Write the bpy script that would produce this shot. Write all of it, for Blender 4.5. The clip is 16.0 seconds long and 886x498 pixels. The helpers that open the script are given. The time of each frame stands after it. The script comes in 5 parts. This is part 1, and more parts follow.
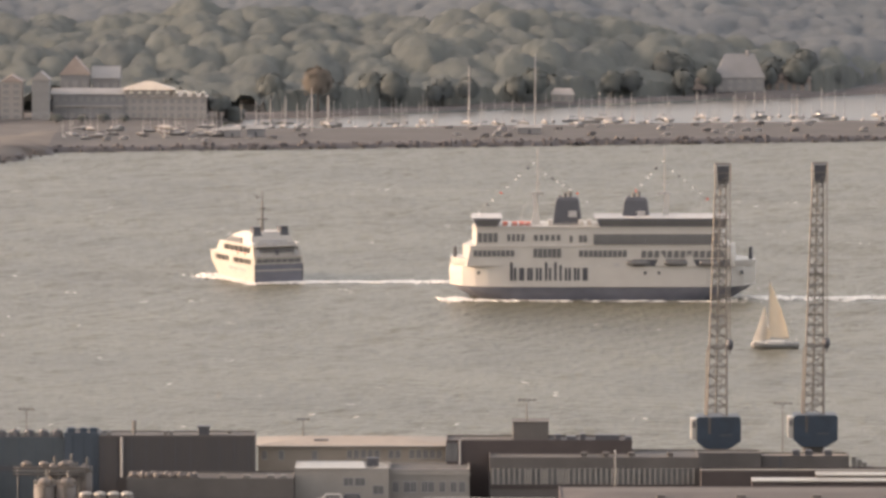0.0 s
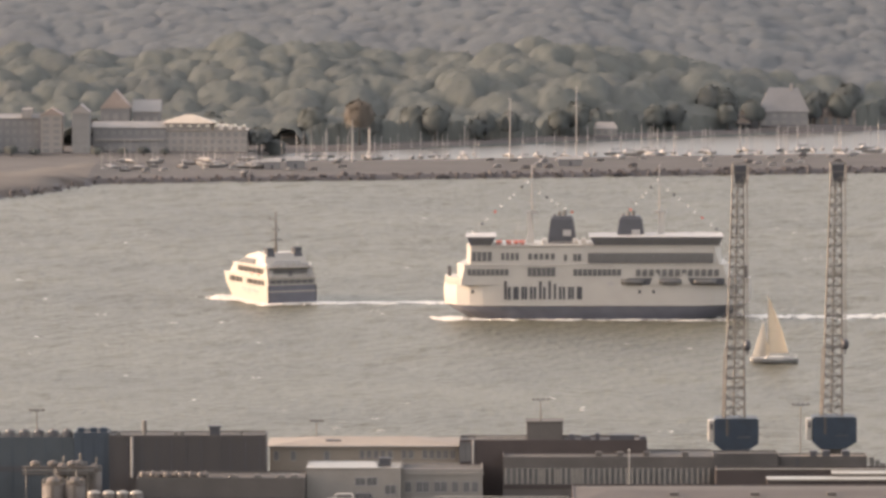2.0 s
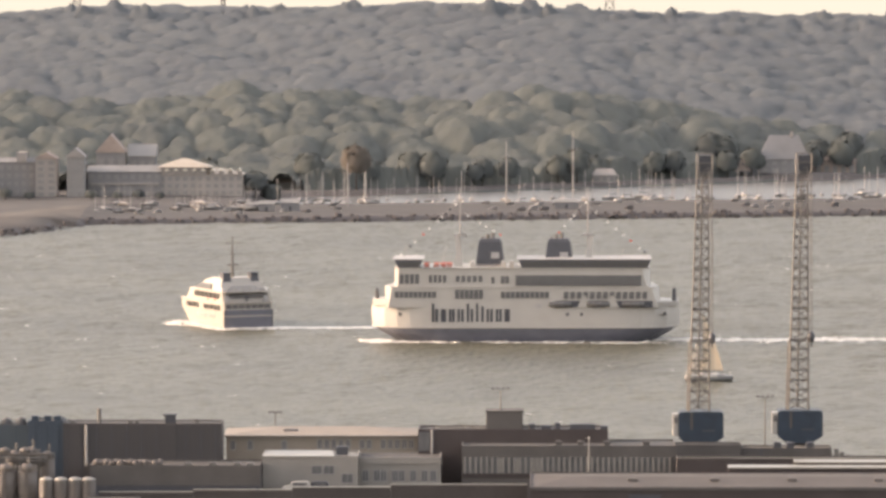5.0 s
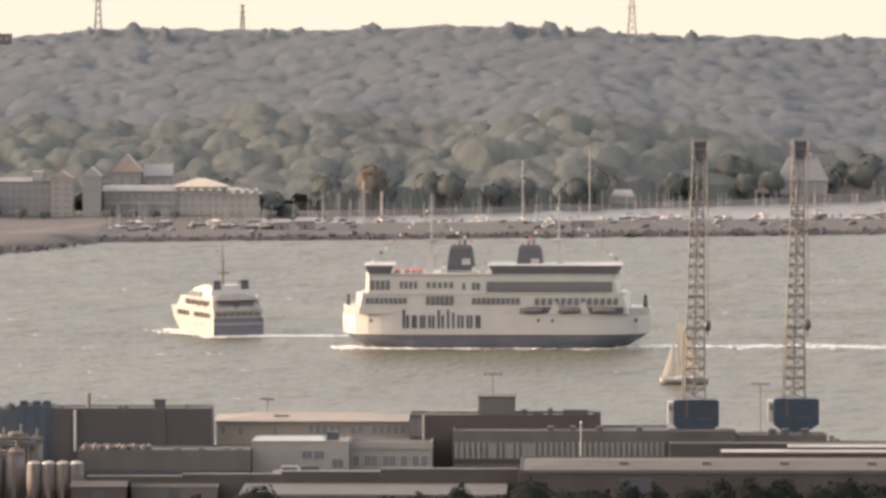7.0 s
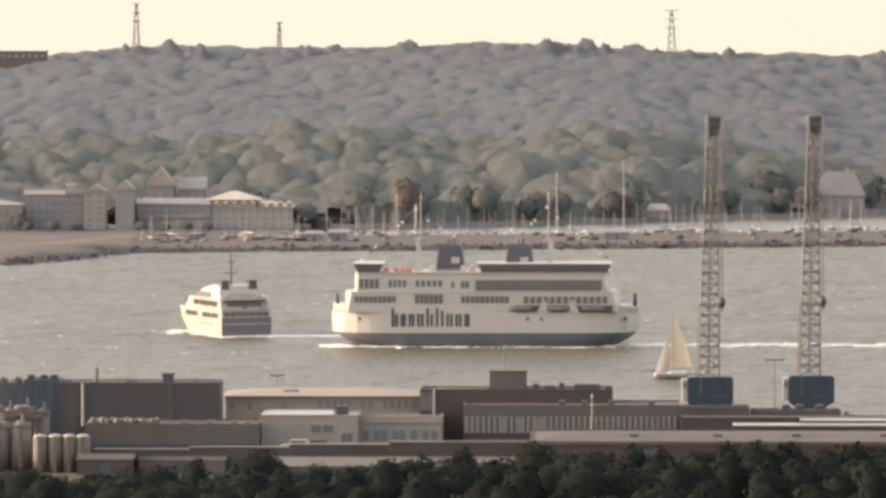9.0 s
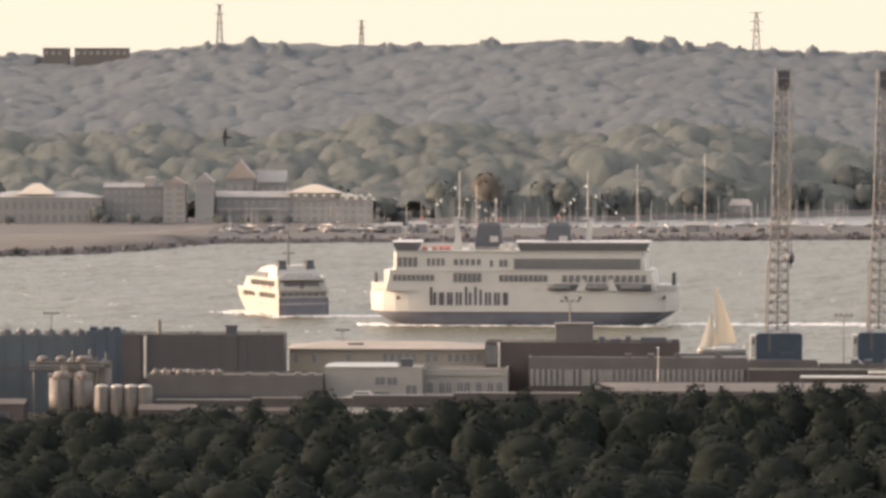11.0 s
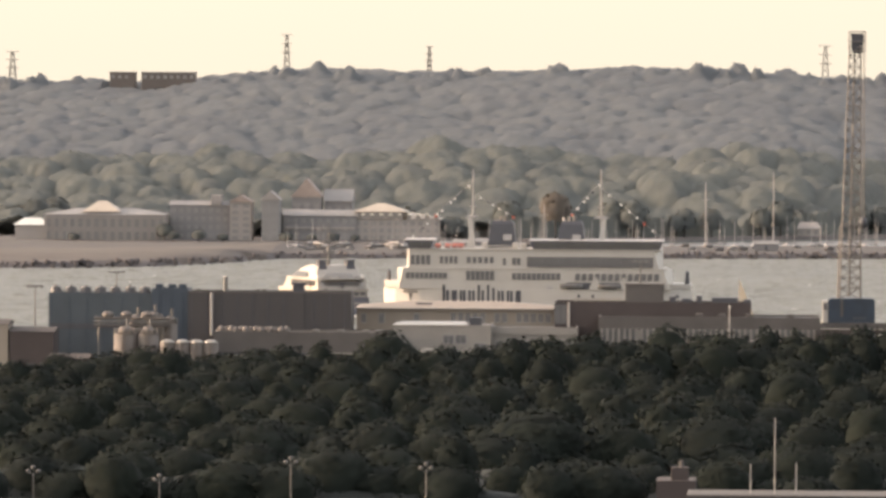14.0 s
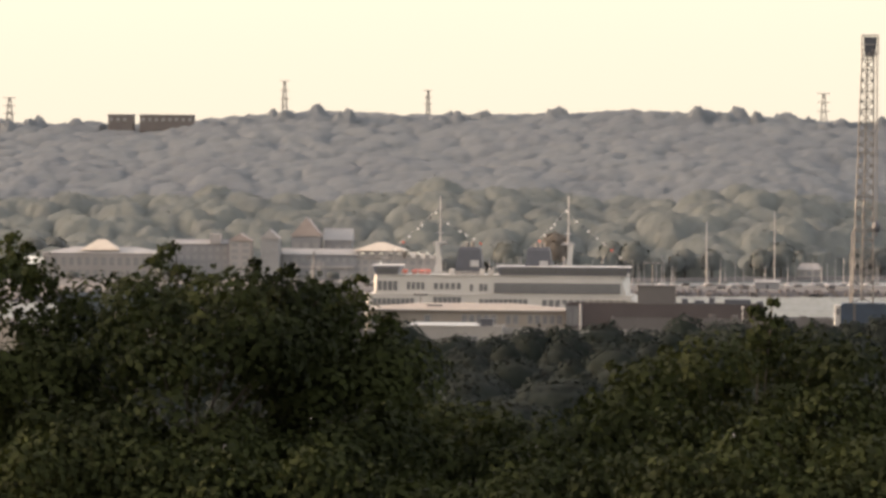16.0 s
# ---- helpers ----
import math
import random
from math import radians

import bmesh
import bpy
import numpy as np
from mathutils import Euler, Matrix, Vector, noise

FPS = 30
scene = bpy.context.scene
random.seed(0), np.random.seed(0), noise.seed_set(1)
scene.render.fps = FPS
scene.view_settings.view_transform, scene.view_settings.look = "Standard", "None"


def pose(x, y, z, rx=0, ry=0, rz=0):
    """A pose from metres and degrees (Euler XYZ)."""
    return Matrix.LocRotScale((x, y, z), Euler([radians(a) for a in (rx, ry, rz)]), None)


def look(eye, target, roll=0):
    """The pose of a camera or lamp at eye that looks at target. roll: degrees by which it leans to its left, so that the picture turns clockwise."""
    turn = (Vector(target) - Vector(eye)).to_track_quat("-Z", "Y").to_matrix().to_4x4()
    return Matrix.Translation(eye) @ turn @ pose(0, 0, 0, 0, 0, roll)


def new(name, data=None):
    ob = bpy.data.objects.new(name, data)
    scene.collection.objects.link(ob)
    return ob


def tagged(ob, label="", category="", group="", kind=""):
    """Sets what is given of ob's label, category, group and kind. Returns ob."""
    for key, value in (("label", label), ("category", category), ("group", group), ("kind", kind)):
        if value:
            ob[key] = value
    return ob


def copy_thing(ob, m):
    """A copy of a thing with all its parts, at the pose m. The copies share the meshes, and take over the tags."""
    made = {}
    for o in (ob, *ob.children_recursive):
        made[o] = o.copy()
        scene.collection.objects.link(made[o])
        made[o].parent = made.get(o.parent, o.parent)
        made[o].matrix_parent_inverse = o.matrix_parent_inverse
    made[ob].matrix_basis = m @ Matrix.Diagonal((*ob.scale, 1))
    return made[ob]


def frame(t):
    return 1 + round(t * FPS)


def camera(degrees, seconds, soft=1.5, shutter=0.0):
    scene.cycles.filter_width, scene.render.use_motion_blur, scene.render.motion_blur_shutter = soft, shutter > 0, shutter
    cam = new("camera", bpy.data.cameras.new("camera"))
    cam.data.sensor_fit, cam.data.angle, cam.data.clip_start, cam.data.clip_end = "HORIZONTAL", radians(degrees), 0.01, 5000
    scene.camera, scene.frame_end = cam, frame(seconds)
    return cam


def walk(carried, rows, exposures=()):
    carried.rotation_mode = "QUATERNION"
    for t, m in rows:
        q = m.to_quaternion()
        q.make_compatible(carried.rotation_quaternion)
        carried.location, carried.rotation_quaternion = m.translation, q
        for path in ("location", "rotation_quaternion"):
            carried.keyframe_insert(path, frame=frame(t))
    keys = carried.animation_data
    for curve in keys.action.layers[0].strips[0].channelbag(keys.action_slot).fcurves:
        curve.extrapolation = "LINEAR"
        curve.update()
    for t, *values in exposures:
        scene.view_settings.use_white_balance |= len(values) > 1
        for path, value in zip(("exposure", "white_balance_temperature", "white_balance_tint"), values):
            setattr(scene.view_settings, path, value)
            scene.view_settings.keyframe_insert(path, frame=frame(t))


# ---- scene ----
EXPOSURES = [(0, 2.04, 6500, 23), (6, 2.18, 6450, 22), (16, 2.15, 6600, 21)]
cam = camera(7.8001, 16.0, soft=3.2)
PATH = [  # seconds, place, pitch, yaw, roll
    (0, 0.56, 0.36, 205.31, -4.5718, 0.0001, 0.012),
    (0.5, 3.63, 3.28, 201.51, -4.4882, 0.2322, -0.059),
    (1, 6.79, 6.27, 197.53, -4.3554, 0.3536, -0.113),
    (1.5, 9.63, 9.31, 193.76, -4.1960, 0.4619, -0.105),
    (2, 12.60, 12.11, 189.65, -4.0289, 0.5732, -0.110),
    (2.5, 15.18, 14.74, 185.63, -3.8753, 0.6008, -0.056),
    (3, 17.89, 17.14, 181.44, -3.7325, 0.6037, -0.070),
    (3.5, 20.33, 19.67, 177.51, -3.6157, 0.6574, -0.046),
    (4, 22.94, 22.39, 173.00, -3.4787, 0.7153, -0.008),
    (4.5, 25.40, 25.47, 168.98, -3.3544, 0.7613, -0.043),
    (5, 27.97, 28.28, 164.58, -3.2253, 0.8076, -0.046),
    (7.5, 40.45, 40.61, 145.63, -2.6952, 1.2270, -0.063),
    (8, 42.98, 43.34, 141.42, -2.5821, 1.3311, -0.096),
    (10.5, 51.63, 57.21, 120.10, -2.2406, 2.1667, 0.030),
    (11, 52.75, 59.91, 115.86, -2.1829, 2.4018, 0.019),
    (11.5, 53.44, 62.70, 112.05, -2.1196, 2.5831, 0.050),
    (12, 53.71, 65.26, 107.86, -2.0190, 2.7212, 0.058),
    (12.5, 53.52, 67.73, 103.90, -1.9190, 2.8282, 0.073),
    (13, 52.97, 69.93, 99.76, -1.8142, 2.9114, 0.174),
    (13.5, 52.38, 71.86, 95.88, -1.7118, 2.9452, 0.284),
    (14, 51.40, 73.54, 91.41, -1.6002, 2.9820, 0.295),
    (14.5, 50.41, 75.19, 87.34, -1.4937, 2.9933, 0.348),
    (15, 49.48, 77.06, 83.47, -1.3524, 2.9766, 0.340),
    (15.5, 48.32, 79.22, 80.00, -1.1815, 2.9312, 0.354),
    (16, 46.71, 81.58, 76.29, -0.9964, 2.9091, 0.403),
]
walk(cam, [(t, pose(x, y, z, 90 + p, 0, w) @ pose(0, 0, 0, 0, 0, r)) for t, x, y, z, p, w, r in PATH], EXPOSURES)

# ---- world, sun, exposure ----
SUN_AZ, SUN_EL = radians(-85), radians(15)      # from +y towards +x; above the horizon
world = bpy.data.worlds.new("sky")
scene.world = world
world.use_nodes = True
wn = world.node_tree
sky = wn.nodes.new("ShaderNodeTexSky")
sky.sky_type, sky.sun_disc = "NISHITA", False
sky.sun_elevation, sky.sun_rotation = SUN_EL, SUN_AZ % (2 * math.pi)
sky.air_density, sky.dust_density, sky.ozone_density = 1.0, 5.0, 1.0
hazy = wn.nodes.new("ShaderNodeMixRGB")           # even evening haze over the whole sky
hazy.inputs[0].default_value = 0.5
hazy.inputs[2].default_value = (2.94, 2.73, 2.06, 1)
wn.links.new(sky.outputs[0], hazy.inputs[1])
wn.links.new(hazy.outputs[0], wn.nodes["Background"].inputs[0])
wn.nodes["Background"].inputs[1].default_value = 0.15
sun = new("sun", bpy.data.lights.new("sun", "SUN"))
sun.data.energy, sun.data.angle, sun.data.color = 1.45, radians(9), (1.0, 0.78, 0.54)
sun_dir = Vector((math.sin(SUN_AZ) * math.cos(SUN_EL), math.cos(SUN_AZ) * math.cos(SUN_EL), math.sin(SUN_EL)))
sun.matrix_world = look(sun_dir * 500, (0, 0, 0))


# ---- materials ----
def mat(name, base, rough=0.7, metal=0.0, var=0.18, scale=0.6, fine=6.0, bump=0.15, random_tint=0.1, stripes=0.0, stripe_axis=0):
    """Noise-varied surface: broad stains and fine grain, in metres."""
    m = bpy.data.materials.new(name)
    m.use_nodes = True
    t = m.node_tree
    b = t.nodes["Principled BSDF"]
    b.inputs["Roughness"].default_value, b.inputs["Metallic"].default_value = rough, metal
    co = t.nodes.new("ShaderNodeTexCoord")
    big, small = t.nodes.new("ShaderNodeTexNoise"), t.nodes.new("ShaderNodeTexNoise")
    for n, s in ((big, scale), (small, fine)):
        n.inputs["Scale"].default_value, n.inputs["Detail"].default_value = s, 5
        t.links.new(co.outputs["Object"], n.inputs["Vector"])
    mix = t.nodes.new("ShaderNodeMath")
    mix.operation = "MULTIPLY_ADD"
    t.links.new(small.outputs[0], mix.inputs[0])
    mix.inputs[1].default_value = 0.45
    t.links.new(big.outputs[0], mix.inputs[2])
    info = t.nodes.new("ShaderNodeObjectInfo")
    add = t.nodes.new("ShaderNodeMath")
    add.operation = "MULTIPLY_ADD"
    t.links.new(info.outputs["Random"], add.inputs[0])
    add.inputs[1].default_value = random_tint
    t.links.new(mix.outputs[0], add.inputs[2])
    fac = add.outputs[0]
    if stripes:
        sep = t.nodes.new("ShaderNodeSeparateXYZ")
        t.links.new(co.outputs["Object"], sep.inputs[0])
        w = t.nodes.new("ShaderNodeMath")
        w.operation = "PINGPONG"
        t.links.new(sep.outputs[stripe_axis], w.inputs[0])
        w.inputs[1].default_value = stripes
        rib = t.nodes.new("ShaderNodeMath")
        rib.operation = "MULTIPLY_ADD"
        t.links.new(w.outputs[0], rib.inputs[0])
        rib.inputs[1].default_value = 0.25 / stripes
        t.links.new(fac, rib.inputs[2])
        fac = rib.outputs[0]
    ramp = t.nodes.new("ShaderNodeValToRGB")
    ramp.color_ramp.elements[0].position, ramp.color_ramp.elements[1].position = 0.4, 1.1 if not stripes else 1.25
    ramp.color_ramp.elements[0].color = (*[c * (1 - var) for c in base], 1)
    ramp.color_ramp.elements[1].color = (*[min(1, c * (1 + var)) for c in base], 1)
    t.links.new(fac, ramp.inputs[0])
    t.links.new(ramp.outputs[0], b.inputs["Base Color"])
    if bump:
        bp = t.nodes.new("ShaderNodeBump")
        bp.inputs["Strength"].default_value, bp.inputs["Distance"].default_value = bump, 0.1
        t.links.new(fac, bp.inputs["Height"])
        t.links.new(bp.outputs[0], b.inputs["Normal"])
    return m


def leaf_mat(name, dark, light, through_leaf=0.35, patch=0.06, each=0.35, crown=0.0):
    """Foliage: patches from tree to tree, a shade of its own for each leaf, light through the leaf.
    crown: width of the single crowns in a joined wood, each with its own tint."""
    m = bpy.data.materials.new(name)
    m.use_nodes = True
    t = m.node_tree
    b = t.nodes["Principled BSDF"]
    b.inputs["Roughness"].default_value, b.inputs["Specular IOR Level"].default_value = 0.85, 0.12
    co, n, g = t.nodes.new("ShaderNodeTexCoord"), t.nodes.new("ShaderNodeTexNoise"), t.nodes.new("ShaderNodeNewGeometry")
    n.inputs["Scale"].default_value, n.inputs["Detail"].default_value = patch, 3
    t.links.new(co.outputs["Object"], n.inputs["Vector"])
    info = t.nodes.new("ShaderNodeObjectInfo")
    a = t.nodes.new("ShaderNodeMath")
    a.operation = "MULTIPLY_ADD"
    t.links.new(g.outputs["Random Per Island"], a.inputs[0])
    a.inputs[1].default_value = each
    t.links.new(n.outputs[0], a.inputs[2])
    a2 = t.nodes.new("ShaderNodeMath")
    a2.operation = "MULTIPLY_ADD"
    t.links.new(info.outputs["Random"], a2.inputs[0])
    a2.inputs[1].default_value = 0.3
    t.links.new(a.outputs[0], a2.inputs[2])
    ramp = t.nodes.new("ShaderNodeValToRGB")
    ramp.color_ramp.elements[0].position, ramp.color_ramp.elements[1].position = 0.4, 1.0
    ramp.color_ramp.elements[0].color, ramp.color_ramp.elements[1].color = (*dark, 1), (*light, 1)
    fac = a2.outputs[0]
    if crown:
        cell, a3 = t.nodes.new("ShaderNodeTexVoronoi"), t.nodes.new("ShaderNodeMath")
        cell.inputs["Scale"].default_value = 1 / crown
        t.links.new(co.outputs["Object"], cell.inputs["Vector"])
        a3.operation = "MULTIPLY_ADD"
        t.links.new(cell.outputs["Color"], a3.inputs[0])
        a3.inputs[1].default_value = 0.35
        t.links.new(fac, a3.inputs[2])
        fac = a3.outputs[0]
    t.links.new(fac, ramp.inputs[0])
    t.links.new(ramp.outputs[0], b.inputs["Base Color"])
    tr = t.nodes.new("ShaderNodeBsdfTranslucent")
    t.links.new(ramp.outputs[0], tr.inputs[0])
    ms = t.nodes.new("ShaderNodeMixShader")
    ms.inputs[0].default_value = through_leaf
    t.links.new(b.outputs[0], ms.inputs[1])
    t.links.new(tr.outputs[0], ms.inputs[2])
    t.links.new(ms.outputs[0], t.nodes["Material Output"].inputs[0])
    return m


def water_mat():
    m = mat("sea_water", (0.069, 0.066, 0.047), 0.4, 0, 0.3, 0.012, 0.15, 0.0)
    t = m.node_tree
    b = t.nodes["Principled BSDF"]
    b.inputs["IOR"].default_value = 1.333
    co, n, bp = t.nodes.new("ShaderNodeTexCoord"), t.nodes.new("ShaderNodeTexNoise"), t.nodes.new("ShaderNodeBump")
    n.inputs["Scale"].default_value, n.inputs["Detail"].default_value = 0.32, 4
    t.links.new(co.outputs["Object"], n.inputs["Vector"])
    t.links.new(n.outputs[0], bp.inputs["Height"])
    bp.inputs["Strength"].default_value, bp.inputs["Distance"].default_value = 0.8, 1.4
    t.links.new(bp.outputs[0], b.inputs["Normal"])
    return m


def glass_mat(name, base):
    m = mat(name, base, 0.3, 0.0, 0.25, 0.4, 3.0, 0.0)
    m.node_tree.nodes["Principled BSDF"].inputs["Specular IOR Level"].default_value = 0.3
    m.node_tree.nodes["Principled BSDF"].inputs["IOR"].default_value = 1.5
    return m


SEA = water_mat()
FOAM = mat("sea_foam", (0.62, 0.59, 0.54), 0.8, 0, 0.15, 0.5, 3, 0.4)
HULL_WHITE = mat("white_ship_paint", (0.36, 0.34, 0.31), 0.45, 0, 0.07, 0.15, 1.5, 0.05)
CABIN_WHITE = mat("worn_cream_ship_paint", (0.3, 0.28, 0.25), 0.5, 0, 0.1, 0.3, 2, 0.05)
STORE_ROOF = mat("brown_roof_felt", (0.05, 0.043, 0.04), 0.9, 0, 0.25, 0.1, 2)
HULL_BLUE = mat("dark_blue_ship_paint", (0.1, 0.102, 0.122), 0.4, 0, 0.2, 0.2, 2, 0.05)
NAVY = mat("navy_paint", (0.045, 0.046, 0.054), 0.5, 0, 0.15, 0.5, 3, 0.05)
# panes greyer than bare dark glass: distance haze is in the colour
GLASS = glass_mat("dark_window_glass", (0.11, 0.108, 0.108))
BOAT_GREY = mat("dark_grey_boat_cover", (0.12, 0.116, 0.113), 0.6, 0, 0.2, 0.5, 3)
SHIP_GREY = mat("grey_deck_paint", (0.3, 0.29, 0.28), 0.6, 0, 0.2, 0.3, 3)
RED = mat("orange_red_paint", (0.5, 0.09, 0.05), 0.5, 0, 0.2, 0.5, 3)
STEEL = mat("weathered_steel", (0.12, 0.113, 0.105), 0.55, 0.2, 0.25, 0.5, 4)
MAST_GREY = mat("mast_grey_paint", (0.26, 0.25, 0.24), 0.5, 0, 0.1, 0.5, 4)
SAIL = mat("cream_sailcloth", (0.58, 0.52, 0.43), 0.8, 0, 0.08, 0.4, 2, 0.1)
# headsail's copy of the sailcloth, greyed to carry its shade
SAIL_SHADED = mat("grey_sailcloth", (0.5, 0.47, 0.42), 0.8, 0, 0.1, 0.4, 2, 0.1)
YACHT_HULL = mat("grey_green_hull_paint", (0.1, 0.1, 0.095), 0.4, 0, 0.15, 0.4, 2)
CRANE_BLUE = mat("crane_blue_paint", (0.016, 0.027, 0.043), 0.5, 0, 0.3, 0.3, 3)
LATTICE = mat("crane_lattice_paint", (0.12, 0.112, 0.103), 0.6, 0, 0.25, 0.4, 3)
LATTICE_SUNLIT = mat("cream_crane_paint", (0.2, 0.175, 0.14), 0.6, 0, 0.2, 0.4, 3)
DARK_CLAD = mat("dark_brown_cladding", (0.044, 0.04, 0.04), 0.65, 0, 0.1, 0.1, 2, 0.15, 0.1, 0.5)
BLUE_CLAD = mat("blue_metal_cladding", (0.034, 0.046, 0.062), 0.5, 0.1, 0.25, 0.15, 2, 0.2, 0.15, 0.4)
TEAL_CLAD = mat("blue_grey_metal_cladding", (0.045, 0.056, 0.066), 0.5, 0.1, 0.25, 0.15, 2, 0.2, 0.15, 0.4)
GREY_WALL = mat("grey_concrete_wall", (0.078, 0.071, 0.066), 0.85, 0, 0.25, 0.12, 2)
DARK_WALL = mat("dark_red_brick_wall", (0.05, 0.04, 0.038), 0.85, 0, 0.2, 0.15, 3)
CREAM_WALL = mat("cream_plaster_wall", (0.22, 0.19, 0.155), 0.85, 0, 0.15, 0.12, 2)
WHITE_WALL = mat("white_plaster_wall", (0.21, 0.195, 0.175), 0.8, 0, 0.15, 0.12, 2)
TAN_ROOF = mat("tan_roof_felt", (0.2, 0.17, 0.14), 0.75, 0, 0.15, 0.15, 2)
PALE_ROOF = mat("pale_metal_roof", (0.28, 0.26, 0.225), 0.35, 0.4, 0.12, 0.2, 2)
GREY_ROOF = mat("grey_roof_felt", (0.065, 0.061, 0.058), 0.9, 0, 0.25, 0.1, 2)
TANK = mat("pale_steel_tank", (0.105, 0.09, 0.079), 0.65, 0.0, 0.2, 0.2, 2)
BRIGHT_METAL = mat("bare_metal", (0.75, 0.7, 0.6), 0.3, 0.9, 0.1, 0.3, 2)
PINK = mat("faded_pink_paint", (0.16, 0.055, 0.068), 0.7, 0, 0.2, 0.3, 2)
TRAILER = mat("off_white_panel", (0.085, 0.082, 0.08), 0.75, 0, 0.15, 0.3, 2)
BARK = mat("bark", (0.035, 0.028, 0.021), 0.9, 0, 0.3, 2, 12, 0.6)
LEAF_NEAR = leaf_mat("near_leaves", (0.0035, 0.0055, 0.002), (0.027, 0.033, 0.009), 0.3, 0.25)
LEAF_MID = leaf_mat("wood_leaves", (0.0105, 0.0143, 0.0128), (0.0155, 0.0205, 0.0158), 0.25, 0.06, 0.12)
# far hill and shore leaves: pale blue-grey haze is put into the colour
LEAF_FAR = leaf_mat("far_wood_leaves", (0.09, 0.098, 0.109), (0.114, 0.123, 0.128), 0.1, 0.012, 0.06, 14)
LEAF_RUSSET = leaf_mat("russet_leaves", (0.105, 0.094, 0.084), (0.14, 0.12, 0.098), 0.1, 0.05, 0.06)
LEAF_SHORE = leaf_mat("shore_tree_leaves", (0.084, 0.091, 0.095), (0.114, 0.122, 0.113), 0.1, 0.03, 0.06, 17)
SOIL = mat("dry_grass_ground", (0.028, 0.027, 0.019), 0.95, 0, 0.35, 0.03, 0.6, 0.4)
FIELD = mat("tan_reed_field", (0.062, 0.052, 0.045), 0.95, 0, 0.3, 0.05, 0.8, 0.4)
ROCK = mat("dark_shore_rock", (0.062, 0.056, 0.056), 0.9, 0, 0.25, 0.3, 2, 0.5)
ASPHALT = mat("asphalt", (0.06, 0.058, 0.055), 0.9, 0, 0.25, 0.2, 3)
HILL_SOIL = mat("dull_shore_ground", (0.045, 0.041, 0.04), 0.95, 0, 0.35, 0.04, 0.5, 0.3)
# far town walls and roofs: haze is put into these greyed, low-contrast colours
FAR_WHITE = mat("weathered_white_render", (0.25, 0.23, 0.215), 0.8, 0, 0.12, 0.1, 1)
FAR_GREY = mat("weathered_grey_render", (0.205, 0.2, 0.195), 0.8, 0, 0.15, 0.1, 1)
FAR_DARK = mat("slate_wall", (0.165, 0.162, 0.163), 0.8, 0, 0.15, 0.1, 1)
TERRACOTTA = mat("terracotta_roof", (0.24, 0.195, 0.17), 0.8, 0, 0.2, 0.2, 2)
PALE_TILE = mat("pale_roof_tiles", (0.36, 0.31, 0.25), 0.5, 0, 0.12, 0.2, 2)
# wood floor with haze in its colour, pale so crown gaps don't look dark
HAZED_FLOOR = mat("wood_undergrowth", (0.09, 0.093, 0.095), 0.95, 0, 0.15, 0.02, 0.3, 0.3)
GAP_FILLER = mat("dark_thicket", (0.012, 0.016, 0.0145), 0.95, 0, 0.25, 0.2, 1.2, 0.4)
BREAKWATER = mat("grey_breakwater_gravel", (0.036, 0.033, 0.033), 0.95, 0, 0.35, 0.05, 0.5, 0.3)
# paler base than the sea: reflected sky and glitter put into the colour
BASIN = mat("silty_harbour_water", (0.1, 0.096, 0.086), 0.35, 0, 0.2, 0.03, 0.2, 0.2)
# white hulls of the marina, dulled by haze painted into the colour
MOORED = mat("dull_white_gelcoat", (0.14, 0.135, 0.13), 0.5, 0, 0.25, 0.5, 2, 0.05)
BARE_BANK = mat("reddish_earth_bank", (0.075, 0.066, 0.062), 0.95, 0, 0.35, 0.04, 0.4, 0.3)
BLOCK_BROWN = mat("brown_block_render", (0.105, 0.09, 0.082), 0.85, 0, 0.15, 0.1, 1)
# far panes lifted to a pale grey, haze painted into the glass
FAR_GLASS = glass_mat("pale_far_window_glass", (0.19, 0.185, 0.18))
DARK_GLASS = glass_mat("tinted_saloon_glass", (0.045, 0.042, 0.04))
FEATHER = mat("dark_feathers", (0.014, 0.013, 0.013), 0.8)


# ---- building blocks ----
def part(name, bm, material, parent=None, label="", smooth=False):
    """Links a bmesh as one mesh object under its thing."""
    me = bpy.data.meshes.new(name)
    bm.normal_update()
    bm.to_mesh(me)
    bm.free()
    if smooth:
        me.shade_smooth()
    me.materials.append(material)
    ob = new(name, me)
    ob.parent = parent
    if label:
        tagged(ob, label)
    return ob


def again(ob, m, parent=None):
    """The same piece once more, on the same mesh."""
    o = new(ob.name.split(".")[0], ob.data)
    o.parent = parent or ob.parent
    o.matrix_basis = m
    return o


def thing(name, m, label, category, group="", kind=""):
    ob = new(name)
    ob.empty_display_size = 0.5
    ob.matrix_basis = m
    return tagged(ob, label, category, group, kind)


def B():
    return bmesh.new()


def box(bm, x0, x1, y0, y1, z0, z1, bevel=0.0):
    r = bmesh.ops.create_cube(bm, size=1.0, matrix=Matrix.LocRotScale(((x0 + x1) / 2, (y0 + y1) / 2, (z0 + z1) / 2), None, (x1 - x0, y1 - y0, z1 - z0)))
    if bevel:
        bmesh.ops.bevel(bm, geom=list({e for v in r["verts"] for e in v.link_edges}), offset=bevel, segments=1, affect="EDGES")
    return bm


def rod(bm, a, b, r0, r1=None, n=6):
    a, b = Vector(a), Vector(b)
    d = b - a
    m = Matrix.Translation((a + b) / 2) @ d.to_track_quat("Z", "Y").to_matrix().to_4x4()
    bmesh.ops.create_cone(bm, cap_ends=True, segments=n, radius1=r0, radius2=r0 if r1 is None else r1, depth=d.length, matrix=m)
    return bm


